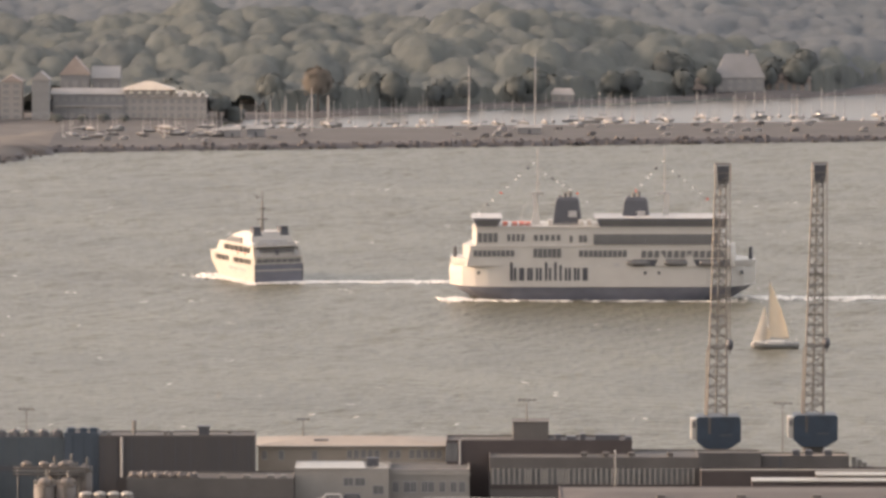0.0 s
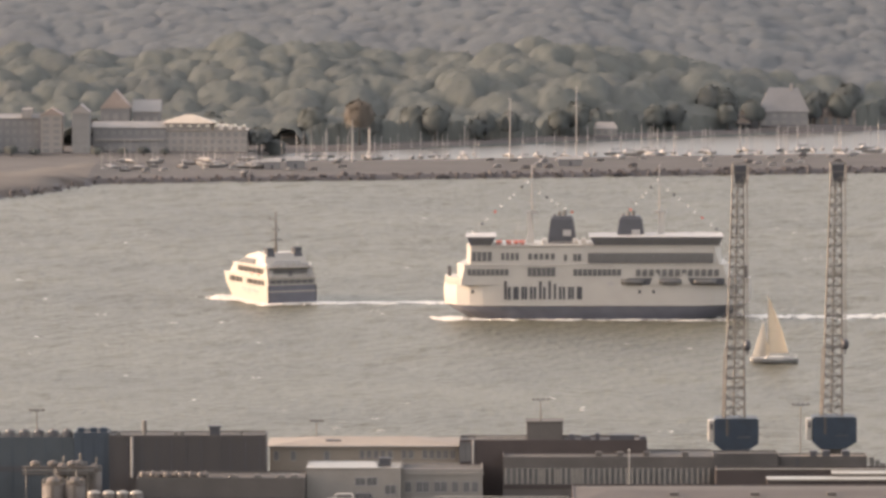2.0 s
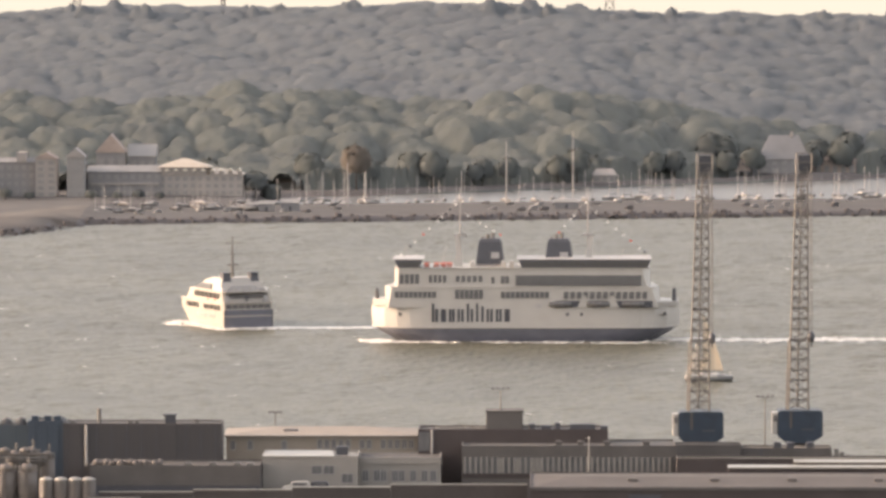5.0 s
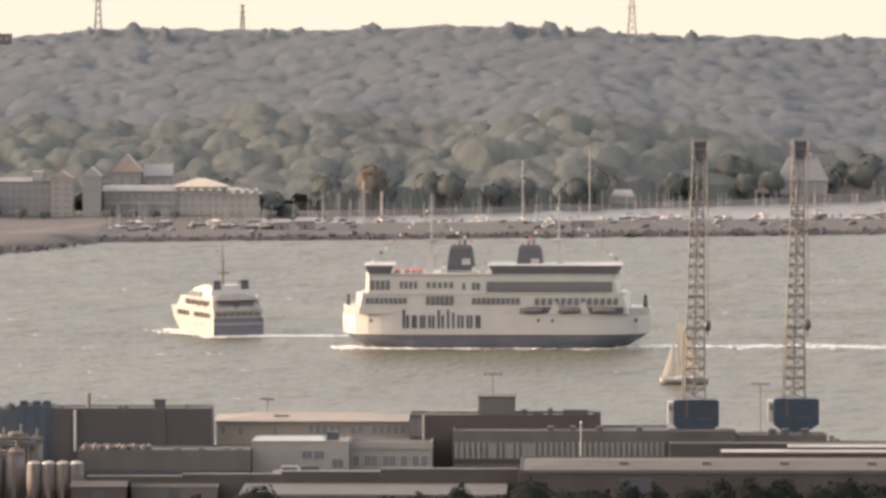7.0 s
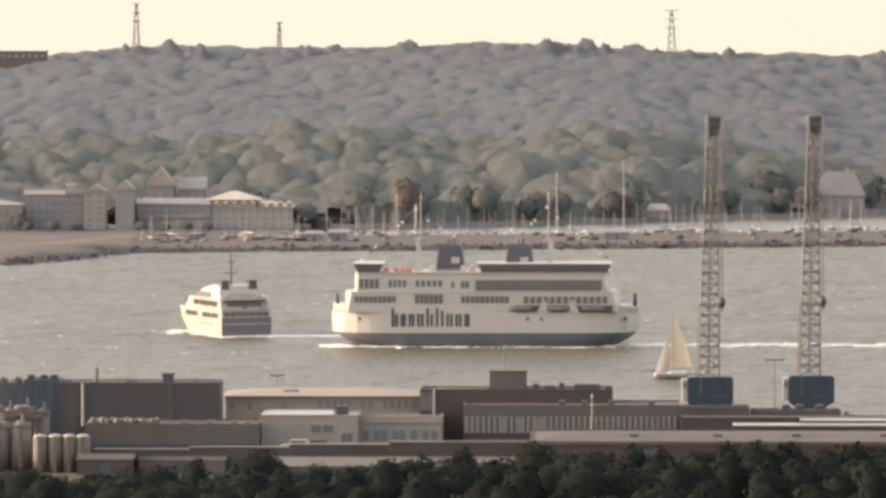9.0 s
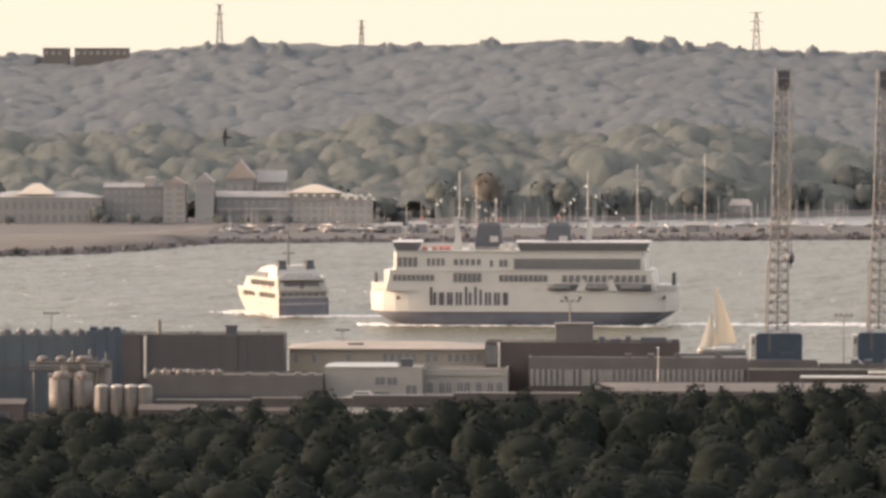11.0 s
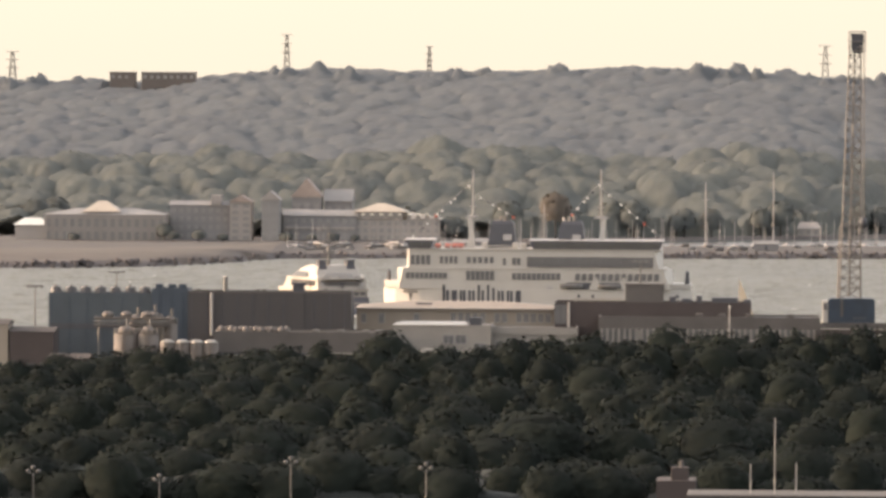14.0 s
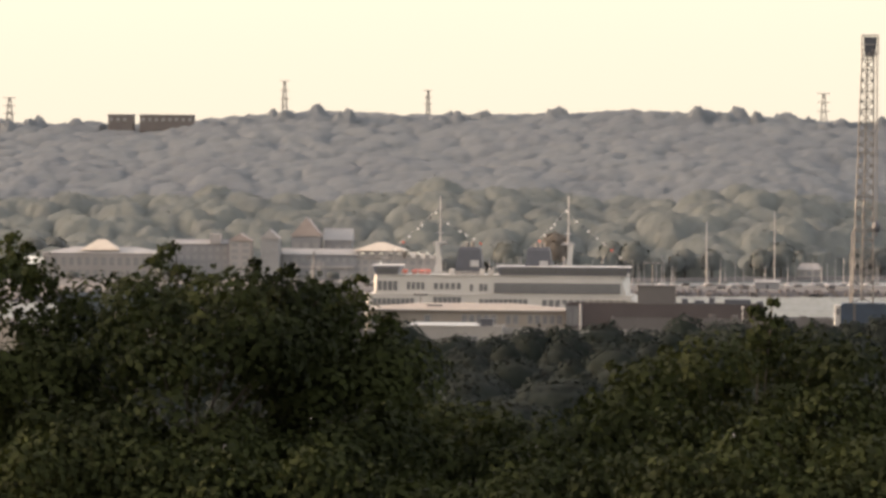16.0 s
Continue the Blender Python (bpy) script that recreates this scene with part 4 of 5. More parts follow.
for x, y, r, h in ((-90.3, 1474, 2.5, 9.4), (-85.4, 1474, 2.3, 9.4), (-89.0, 1484.5, 1.7, 11.6), (-85.2, 1484.5, 1.9, 12.2), (-81.6, 1484.5, 1.6, 11.4)):
    tank(x, y, r, h, False, "tall pale steel storage tank with pipes on top")
for x in (-80.8, -77.5, -74.4, -71.4):
    tank(x, 1470, 1.6, 7.8, True, "slim pale silo with shiny domed top")
pr = thing("pipe_rack", pose(-90, 1482, G), "steel pipe rack above the storage tanks", "pipe rack")
for x in (-7, -2.4, 2.4, 7):
    part("post", rod(B(), (x, 0, 0), (x, 0, 12.8), 0.2, n=5), STEEL, pr)
for z in (10.9, 11.7, 12.5):
    part("pipe", rod(B(), (-8, 0, z), (8.4, 0, z), 0.28, n=8), (TANK, GREY_WALL, STEEL)[int(z) % 3], pr)
for x in (-5, -1, 3.5):
    part("vessel", blob(B(), (x, 0.6, 13.2), 1.0, 2, (1.3, 1, 0.8)), TANK, pr, "", True)
for x0, x1, y0, z1, w, lab in ((-106, -97.6, 1466, 28.3, DARK_WALL, "low dark red brick shed"), (-116, -106.4, 1478, 33.6, DARK_WALL, "dark brick shed beside the storage tanks"), (-130, -116.4, 1478, 35.2, CREAM_WALL, "pale rendered shed with metal roof"), (-72, -60, 1462, 27.4, STORE_ROOF, "low brown shed before the hall"), (-59, -40, 1466, 27.0, GREY_WALL, "low grey shed before the hall")):
    b = building("shed", x0, x1, y0, y0 + 10, G, z1, w, STORE_ROOF, lab)
    part("door", box(B(), -1.2, 1.2, -5.08, -4.95, 0, 2.6), NAVY, b)
    part("roof_ridge", gable(B(), -b["size"][0] - 0.3, b["size"][0] + 0.3, -5.2, 5.2, b["size"][2], b["size"][2] + 0.9), STORE_ROOF, b)

# cream hall with hipped roof
b = building("cream_hall", -42.9, 1.2, 1516, 1534, G, 37.9, CREAM_WALL, TAN_ROOF, "cream rendered hall with low hipped tan roof", 0.2)
part("hipped_roof", gable(B(), -22.6, 22.6, -9.8, 9.8, 13.92, 15.2, 12), TAN_ROOF, b, "low tan hipped roof")
panes(b, [-0.5 + i * 1.62 for i in range(14) if i not in (5, 8)], 10.9, 12.8, 0.95)
panes(b, [-20.5, -16.5, -8.7], 10.6, 12.6, 1.0)
part("roof_hatch", box(B(), -9, -5.6, -5, -4, 14.4, 14.9), NAVY, b)
part("gutter", box(B(), -22.5, 22.5, -9.95, -9.8, 13.7, 13.92), MAST_GREY, b)
# white office with wing
b = building("white_office", -33.6, -12.0, 1494, 1510, G, 35.0, WHITE_WALL, PALE_ROOF, "white rendered office block with pale sloping roof")
part("sloping_roof", loft(B(), [[(-10.9, -8.2, 10.8), (5.6, -8.2, 10.8), (5.6, 7, 10.9), (-10.9, 7, 10.9)], [(-10.9, -8.2, 11.06), (5.6, -8.2, 11.06), (4.6, 2, 11.5), (-9, 2, 11.5)]]), PALE_ROOF, b)
panes(b, [1.5, 4.2], 7.0, 8.8, 2.2)
panes(b, [8.4], 5.0, 7.0, 2.4)
part("chimney", box(B(), 5.7, 8.4, 0, 2, 10.5, 12.4), NAVY, b)
b = building("office_wing", -11.9, 6.7, 1498, 1512, G, 34.4, WHITE_WALL, GREY_ROOF, "white office wing with ribbon of paired windows")
panes(b, [-7.8, -5.2, -3.7, -1.1, 0.4, 3.0, 5.6, 7.6], 5.0, 7.4, 1.3)
part("cornice", box(B(), -9.5, 9.6, -7.3, -6.9, 8.9, 9.5), WHITE_WALL, b)
part("ledge", box(B(), -9.4, 9.5, -7.25, -6.95, 3.6, 3.9), WHITE_WALL, b)
# dark block with lift tower
b = building("dark_block", 1.4, 44.8, 1511, 1522, G, 39.7, DARK_WALL, GREY_ROOF, "dark red brick block with pale lift tower on its roof")
part("lift_tower", box(B(), -6.2, 2.2, -1.5, 5.3, 15.2, 19.4, 0.08), GREY_WALL, b, "pale lift tower")
part("tower_cap", box(B(), -6.4, 2.4, -1.7, 5.5, 19.4, 19.65), GREY_WALL, b)
part("drain_pipe", rod(B(), (-18.6, -5.7, 0), (-18.6, -5.7, 15.6), 0.3, n=8), MAST_GREY, b)
part("roof_rail", rod(rod(B(), (-18, -5, 16.4), (-6.5, -5, 16.4), 0.09, n=4), (-18, -5, 16.0), (-6.5, -5, 16.0), 0.09, n=4), PALE_ROOF, b)
for x in (-17, -14, -11, -8):
    part("rail_post", rod(B(), (x, -5, 15.2), (x, -5, 16.4), 0.08, n=4), PALE_ROOF, b)
for x, w, h in ((3.6, 1.4, 1.3), (6.4, 2.2, 0.9), (9.6, 1.2, 1.5), (13.0, 5.8, 1.2), (20.0, 1.6, 0.8)):
    roof_box(b, x, x + w, -4.6, -2, 15.1, 15.6 + h, NAVY)
panes(b, [-20.4], 10.8, 15.0, 2.6, None, NAVY)
# ribbed grey hall
b = building("ribbed_hall", 11.4, 60.0, 1500, 1517, G, 36.9, GREY_WALL, GREY_ROOF, "long grey hall with a colonnade of pale fins between dark windows")
part("window_band", box(B(), -23.8, 23.2, -8.56, -8.44, 6.6, 10.2), GLASS, b)
fin = None
for i in range(38):
    m = Matrix.Translation((-23.6 + i * 1.26, -8.66, 6.6))
    if fin is None:
        fin = part("fin", box(B(), -0.24, 0.24, -0.3, 0.2, 0, 3.7), WHITE_WALL, b)
        fin.matrix_basis = m
    else:
        again(fin, m)
for i in (6, 9, 12, 13):
    part("blank_panel", box(B(), -23.3 + i * 1.26, -22.65 + i * 1.26, -8.7, -8.5, 6.7, 10.0), WHITE_WALL, b)
part("plinth_band", box(B(), -24.2, 24.2, -8.62, -8.45, 5.4, 6.5), DARK_WALL, b)
for x in (-3, 2, 8, 17):
    roof_box(b, x, x + 1.5, -4, -2, 12.6, 13.5, GREY_WALL)
# sheds and roofs under the cranes
b = building("quay_shed", 60.2, 76, 1532, 1539, G, 34.4, GREY_WALL, GREY_ROOF, "grey rendered shed on the quay")
b = building("quay_shed", 76.2, 97, 1534, 1541, G, 33.5, GREY_WALL, TAN_ROOF, "grey quay shed with flat tan roof")
part("door", box(B(), -6.2, -5.8, -3.6, -3.45, 5, 9.4), NAVY, b)
for x in (-3, 0, 4.6):
    roof_box(b, x, x + 1.8, -2, 0, 9.2, 10.6, NAVY)
for i in range(6):
    part("pallet", box(B(), 11 + i * 1.3, 12.1 + i * 1.3, -3.4, -2.2, 0, 9.2 - 0.7 * i, 0.05), STEEL, b)
b = building("brick_store", 60.2, 150, 1492, 1499.5, G, 34.7, DARK_WALL, GREY_ROOF, "long low dark brick store with pale coping")
part("coping", box(B(), -45, 45, -3.9, -3.5, 10.7, 10.95), PALE_ROOF, b)
for x0, y, z, lab in ((71.4, 1480, 33.5, "long shed with bright metal roof edge"), (86.4, 1486, 34.2, "long shed with bright metal roof")):
    b = building("metal_shed", x0, 150, y, y + 5, G, z, DARK_WALL, BRIGHT_METAL, lab, 0.2)
    part("roof_sheet", loft(B(), [[(-b["size"][0], -2.9, b["size"][2]), (b["size"][0], -2.9, b["size"][2]), (b["size"][0], 2.9, b["size"][2] + 0.1), (-b["size"][0], 2.9, b["size"][2] + 0.1)], [(-b["size"][0], -2.9, b["size"][2] + 0.3), (b["size"][0], -2.9, b["size"][2] + 0.3), (b["size"][0], 2.9, b["size"][2] + 0.4), (-b["size"][0], 2.9, b["size"][2] + 0.4)]]), PALE_ROOF, b, "bright metal roof sheet")
b = building("flat_roofed_store", 27, 150, 1440, 1476, G, 33.0, DARK_WALL, STORE_ROOF, "wide flat-roofed store with brown felt roof")
part("roof_camber", gable(B(), -61.2, 61.2, -17.7, 17.7, 8.8, 9.7, 8), STORE_ROOF, b)
part("eave", box(B(), -61.6, 61.6, -18.3, -17.9, 8.3, 9.05), GREY_WALL, b, "grey eave board")
# navy panel on the wall paints the unlit inside of an opening
part("dark_opening", box(B(), -40, -33, -18.1, -17.95, 3, 7.4), NAVY, b)
for x in (-40, -22, -5, 14):
    roof_box(b, x, x + 2, -8, -6, 9.0, 10.0, GREY_WALL)


w = thing("retaining_wall", pose(0, 1470, G), "long low brown retaining wall with pale coping before the yard", "wall")
for x0, x1, z in ((-69, -48, 5.0), (-48, -26, 5.5), (-26, -4, 6.1), (-4, 26.4, 6.7)):
    part("wall_section", box(B(), x0, x1 - 0.05, -0.4, 0.4, -0.6, z, 0.03), STORE_ROOF, w)
    part("coping", box(B(), x0, x1 - 0.1, -0.55, 0.55, z + 0.01, z + 0.22, 0.03), PALE_ROOF, w)


def mast_light(x, y, z0, z1, arm, label="tall steel lighting mast with a wide lamp head"):
    l = thing("lighting_mast", pose(x, y, z0), label, "lighting mast", "lighting masts")
    h = z1 - z0
    part("pole", rod(B(), (0, 0, 0), (0, 0, h), 0.22, 0.12, 8), STEEL, l)
    part("crossarm", box(B(), -arm, arm, -0.15, 0.15, h - 0.15, h + 0.1), MAST_GREY, l)
    for i in range(4):
        x = arm * (-0.9 + 0.6 * i)
        part("floodlight", box(B(), x - 0.35, x + 0.35, -0.5, 0.2, h - 0.1, h + 0.35, 0.06), STEEL, l)
    return l


for x, y, z0, z1, arm in ((20.2, 1516, 43.6, 48.6, 2.0), (-33, 1552, G, 40.2, 1.4), (-98, 1530, G, 44.9, 1.7), (82.3, 1556, G, 43.6, 2.0), (-113, 1500, G, 42.6, 1.6)):
    mast_light(x, y, z0, z1, arm)
p = thing("flagpole", pose(40.2, 1488, G), "slender white flagpole beside the grey hall", "pole")
part("shaft", rod(B(), (0, 0, 0), (0, 0, 15.6), 0.16, 0.1, 8), HULL_WHITE, p)
part("finial", blob(B(), (0, 0, 15.7), 0.25, 1), BRIGHT_METAL, p)
part("yard_slab", box(B(), -34, 24, 1440, 1490, 23.2, 27.6), ASPHALT)
yard = bpy.data.objects["yard_slab"]
tagged(yard, "raised asphalt yard before the white office", "yard", kind="structure")


def vehicle(x, y, z, l, h, paint, label, turn=0):
    v = thing("van" if h > 2 else "car", pose(x, y, z, 0, 0, turn), label, "vehicle")
    w = 0.9
    prof = [(-l / 2, 0.35), (-l / 2, h * 0.55), (-l * 0.28, h * 0.62), (-l * 0.16, h), (l * 0.42, h), (l / 2, h * 0.6), (l / 2, 0.35)]
    body = part("body", loft(B(), [[(a, s * w, c) for a, c in prof] for s in (-1, 1)]), paint, v)
    part("side_glass", box(B(), -l * 0.14, l * 0.38, -w - 0.02, w + 0.02, h * 0.64, h * 0.92), GLASS, v)
    for a in (-l * 0.31, l * 0.31):
        for s in (-1, 1):
            wheel = part("wheel", rod(B(), (a, s * (w - 0.12), 0.33), (a, s * (w + 0.06), 0.33), 0.33, n=12), ASPHALT, v)
            part("rim", rod(B(), (a, s * (w + 0.05), 0.33), (a, s * (w + 0.08), 0.33), 0.19, n=10), BRIGHT_METAL, wheel)
    return v


for x, y, l, h, paint, lab in ((-25.5, 1484, 6.2, 2.6, HULL_WHITE, "white delivery van parked in the yard"), (-21, 1486, 5.4, 2.4, NAVY, "dark van parked in the yard"), (-18.4, 1480, 4.4, 1.5, HULL_WHITE, "white car parked in the yard"), (-8, 1482, 4.4, 1.5, SHIP_GREY, "grey car parked in the yard"), (-2.6, 1483, 4.4, 1.5, HULL_WHITE, "white car parked in the yard"), (4.2, 1483, 4.4, 1.5, NAVY, "dark car parked in the yard"), (-12.5, 1478, 4.4, 1.5, NAVY, "dark car parked in the yard")):
    vehicle(x, y, 27.6, l, h, paint, lab)


# ---- sheds, lamps and wood before the harbour ----
def long_shed(x0, x1, y, z0, z1, pink, lab):
    b = building("long_shed", x0, x1, y, y + 9, z0, z1, TRAILER, GREY_ROOF, lab, 0.12)
    hx, hy, h = b["size"]
    part("roof_edge", box(B(), -hx - 0.2, hx + 0.2, -hy - 0.25, hy + 0.2, h - 0.05, h + 0.28, 0.04), GREY_ROOF, b)
    for i in range(int(hx)):
        part("panel_joint", box(B(), -hx + i * 2.0, -hx + i * 2.0 + 0.07, -hy - 0.05, -hy + 0.05, 0, h - 0.1), GREY_WALL, b)
    if pink:
        part("pink_panel", box(B(), -hx, -hx + 11.4, -hy - 0.08, -hy + 0.04, 1.2, h - 0.1), PINK, b, "faded pink panel")
        part("white_patch", box(B(), -hx + 3.8, -hx + 11.5, -hy - 0.1, -hy + 0.02, 1.15, h - 1.1), TRAILER, b)
    return b


long_shed(-3.4, 30.4, 830, 36.4, 40.0, True, "long white panelled shed with faded pink corner")
long_shed(-41, -16.6, 832, 36.2, 39.6, False, "long white panelled shed with dark roof edge")
b = long_shed(40.8, 76, 829, 36.4, 41.6, False, "white panelled shed with two small windows and roof poles")
panes(b, [-10.4, -1.2], 2.2, 4.0, 3.2, None, GREY_WALL)
for x, h in ((-10.4, 4.4), (-7.6, 10.4), (-5.1, 4.6)):
    part("roof_pole", rod(B(), (x, -2, 5), (x, -2, 5 + h * 0.9), 0.09, 0.06, 6), MAST_GREY, b)
b = thing("brick_chimney_house", pose(37.6, 972, 25), "dark brick building end with twin chimneys", "building")
part("wall", box(B(), -3.2, 2.2, -3, 5, 0, 9.6), DARK_WALL, b)
part("chimney", box(B(), -1.2, 1.2, -2, 0, 9.6, 11.4, 0.08), DARK_WALL, b)
part("chimney_pot", rod(B(), (0.2, -1, 11.4), (0.2, -1, 12.3), 0.4, 0.32, 10), GREY_WALL, b)


def street_lamp(x, y, z0, z1):
    l = thing("street_lamp", pose(x, y, z0), "street lamp with a cluster of round lamp heads", "street lamp", "street lamps")
    h = z1 - z0
    part("pole", rod(B(), (0, 0, 0), (0, 0, h - 0.6), 0.12, 0.07, 8), STEEL, l)
    for a, dz in ((-0.7, 0), (0.7, 0), (0, 0.55)):
        part("lamp_head", blob(B(), (a, 0, h - 0.4 + dz), 0.34, 2, (1, 1, 0.8)), TRAILER, l, "", True)
        part("bracket", rod(B(), (0, 0, h - 1.0), (a, 0, h - 0.55 + dz), 0.05, n=5), STEEL, l)


for x, z in ((-16.4, 37.0), (2.4, 36.3), (-34.7, 34.4), (-52.3, 35.4)):
    street_lamp(x, 972, 25, z)


def tree_mesh(rng, height, spread, clumps, per, size, leaf, shell=0.2, low=0.36, up=0.6):
    """A full crown, lumpy and uneven, clothed in small leaf sprays; a tapered trunk with limbs. Returns both."""
    mid, half = height * (1 + low) / 2, height * (1 - low) / 2
    k = clumps * per
    d = rng.normal(size=(k, 3))
    d[:, 2] = np.where(d[:, 2] < -0.6, -d[:, 2], d[:, 2])
    d /= np.linalg.norm(d, axis=1, keepdims=True)
    axes = np.array([spread, spread, half])
    lump = np.array([noise.noise(p * 2.6 + np.array([height, spread, 0])) for p in d])[:, None]
    c = np.array([0, 0, mid]) + d * axes * (0.86 + 0.16 * rng.random((k, 1)) + 0.22 * lump)
    out = d / axes
    out /= np.linalg.norm(out, axis=1, keepdims=True)
    core = domes(rng, np.array([[0, 0, mid]]), np.array([spread * 0.86]), half / spread, shell * 0.5, up)
    v, f, nn = merged([core, sprays(rng, c, out, out + np.array([0, 0, up]), size, 0.3)])
    bm = rod(B(), (0, 0, -0.5), (0, 0, height * 0.7), spread * 0.07, spread * 0.02, 7)
    for q in c[:: k // 7]:
        rod(bm, (0, 0, height * (0.3 + 0.25 * rng.random())), q, spread * 0.022, spread * 0.006, 5)
    return v, f, nn / np.linalg.norm(nn, axis=1, keepdims=True), bm


def tree(rng, name, height, spread, clumps, per, size, leaf, label, group="", shell=0.15, low=0.36, up=0.6):
    v, f, nn, bm = tree_mesh(rng, height, spread, clumps, per, size, leaf, shell, low, up)
    t = thing(name, Matrix(), label, "tree", group)
    part("trunk", bm, BARK, t)
    mesh_np("crown", v, f, leaf, t, nn)
    return t


rng = np.random.default_rng(11)
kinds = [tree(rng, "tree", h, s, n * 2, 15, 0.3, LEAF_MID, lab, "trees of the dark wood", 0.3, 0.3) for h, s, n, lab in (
    (13.5, 4.6, 26, "dense dark green broadleaf tree in the wood"), (15, 5.2, 30, "tall dark green broadleaf tree in the wood"),
    (12, 4.0, 22, "rounded dark green tree in the wood"), (14.5, 3.4, 22, "narrow dark green tree in the wood"), (13, 5.6, 30, "broad dark green tree in the wood"))]
spots = []
for row, y in enumerate((985, 1010, 1036, 1062, 1090, 1118, 1146, 1174, 1202, 1230, 1256, 1276, 1292)):
    back = y > 1250
    x = -118 + rng.random() * 6
    while x < 112:
        spots.append((x, y + rng.normal() * 5))
        x += (6.2 if back or y < 1000 else 8.6) * (0.75 + 0.5 * rng.random())
for i, (x, y) in enumerate(spots):
    k = int(rng.integers(0, 5))
    top = np.interp(y, [980, 1040, 1290], [36.0, 37.2, 36.4 + max(0, x + 96) / 165 * 6.6]) - 0.4 + rng.normal() * 0.9
    z = near_height(x, y)
    s = (top - z) / (13.5, 15, 12, 14.5, 13)[k]
    m = Matrix.LocRotScale((x, y, z), Euler((0, 0, rng.random() * 6.283)), None)
    src = kinds[k]
    if i < 5:
        src = kinds[i]
        src.scale = (1, 1, 1)
        src.matrix_basis = pose(x, y, z)
    else:
        o = copy_thing(src, m)
        o.scale = (0.95 + 0.35 * rng.random(), 0.95 + 0.35 * rng.random(), s)


for x, y, top, wide in ((15.2, 1042, 39.8, 1.75), (28.8, 1040, 37.9, 1.0), (-27, 1036, 38.2, 1.5), (-8, 1044, 38.0, 1.2), (42, 1050, 38.8, 1.4)):
    o = copy_thing(kinds[1], pose(x, y, near_height(x, y), 0, 0, x * 7))
    o.scale = (wide, wide, (top - near_height(x, y)) / 14.3)


def gap_filler():
    """Filler sheet added below the crowns so that their gaps don't go black: bumpy, drawn down to the ground at its
    rim.
    """
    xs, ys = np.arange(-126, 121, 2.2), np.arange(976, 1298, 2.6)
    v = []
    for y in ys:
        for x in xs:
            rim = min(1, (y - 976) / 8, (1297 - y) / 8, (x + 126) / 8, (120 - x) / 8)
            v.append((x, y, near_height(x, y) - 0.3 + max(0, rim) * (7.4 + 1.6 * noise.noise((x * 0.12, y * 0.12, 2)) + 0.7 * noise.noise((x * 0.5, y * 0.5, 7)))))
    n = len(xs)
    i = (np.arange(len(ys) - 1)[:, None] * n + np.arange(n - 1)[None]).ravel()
    ob = mesh_np("undergrowth", np.array(v), np.stack([i, i + 1, i + n + 1, i + n], 1), GAP_FILLER)
    return tagged(ob, "dark leaf-coloured sheet added to fill the gaps in the wood", "undergrowth", kind="stuff")


gap_filler()


# ---- the trees close to the camera ----
def near_tree(x, y, z0, height, spread, tips, seed, label, leafage=270):
    rng = np.random.default_rng(seed)
    c, r, tc, tr = [], [], [], []
    for i in range(int(30 * spread)):
        k = rng.random()
        z = height * (0.16 + 0.8 * k)
        reach = spread * math.sqrt(max(0.04, 1 - ((z / height - 0.5) / 0.53) ** 2))
        a = rng.random() * 6.283
        d = reach * (0.3 + 0.67 * math.sqrt(rng.random()))
        c.append((d * math.cos(a), d * math.sin(a), z))
        r.append(0.9 + 0.9 * rng.random())
    for tx, tz in tips:
        for j in range(11):
            tc.append((tx - x + rng.normal() * 0.14 * (2 + 0.5 * j), rng.normal() * 0.5, tz - z0 - 0.15 - j * 0.2))
            tr.append(0.2 + 0.035 * j + 0.15 * rng.random())
    v, f, nn = leaves(rng, np.array(c), np.array(r), leafage, 0.112, 0.85, 0.4, 0.6, 0.36)
    if tc:
        v2, f2, n2 = leaves(rng, np.array(tc), np.array(tr), 34, 0.11, 0.9, 0.9, 0.3, 0.6)
        v, f, nn = np.concatenate((v, v2)), np.concatenate((f, f2 + len(v))), np.concatenate((nn, n2))
    t = thing("oak_tree", pose(x, y, z0), label, "tree", "trees close by")
    bm = rod(B(), (0, 0, -1), (0, 0, height * 0.75), 0.5, 0.12, 9)
    for q in c[::5]:
        rod(bm, (0, 0, height * (0.4 + 0.3 * rng.random())), [0.8 * w for w in q[:2]] + [q[2] - 0.4], 0.07, 0.015, 5)
    for tx, tz in tips:
        rod(bm, (0, 0, height * 0.7), (tx - x, 0, tz - z0 - 0.2), 0.07, 0.015, 5)
    part("trunk", bm, BARK, t)
    mesh_np("crown", v, f, LEAF_NEAR, t, nn)


near_tree(29.3, 276, 54.5, 17.3, 6.6, ((28.8, 72.9), (31.6, 72.5), (24.8, 72.2), (33.2, 71.7)), 31, "large dark green oak with sunlit leaf tips and bare leaders")
near_tree(22.6, 278, 54.6, 17.6, 4.6, ((23.6, 73.2), (22.4, 72.6)), 32, "dark green oak beside a larger one")
# oak added beyond the left edge of view to block the low sun
near_tree(17.2, 275, 54.6, 19.2, 5.6, (), 38, "tall dark green oak added out of view to shade the clump")
near_tree(46.2, 277, 54.4, 15.6, 6.4, ((46.7, 71.4), (46.3, 70.6), (48.0, 69.9)), 33, "broad dark green oak with one tall leader")
near_tree(53.2, 280, 54.4, 14.8, 4.6, (), 34, "dark green oak at the edge of the clump")
near_tree(33.6, 278, 54.5, 16.6, 3.2, ((34.1, 72.0), (35.0, 70.8)), 36, "dark green oak at the shoulder of the clump")
near_tree(42.4, 279, 54.4, 13.8, 3.4, ((42.2, 69.4), (43.6, 69.9)), 37, "dark green oak with ragged top")
near_tree(36.6, 283, 54.0, 13.4, 5.0, (), 35, "low dark green oak between taller ones")
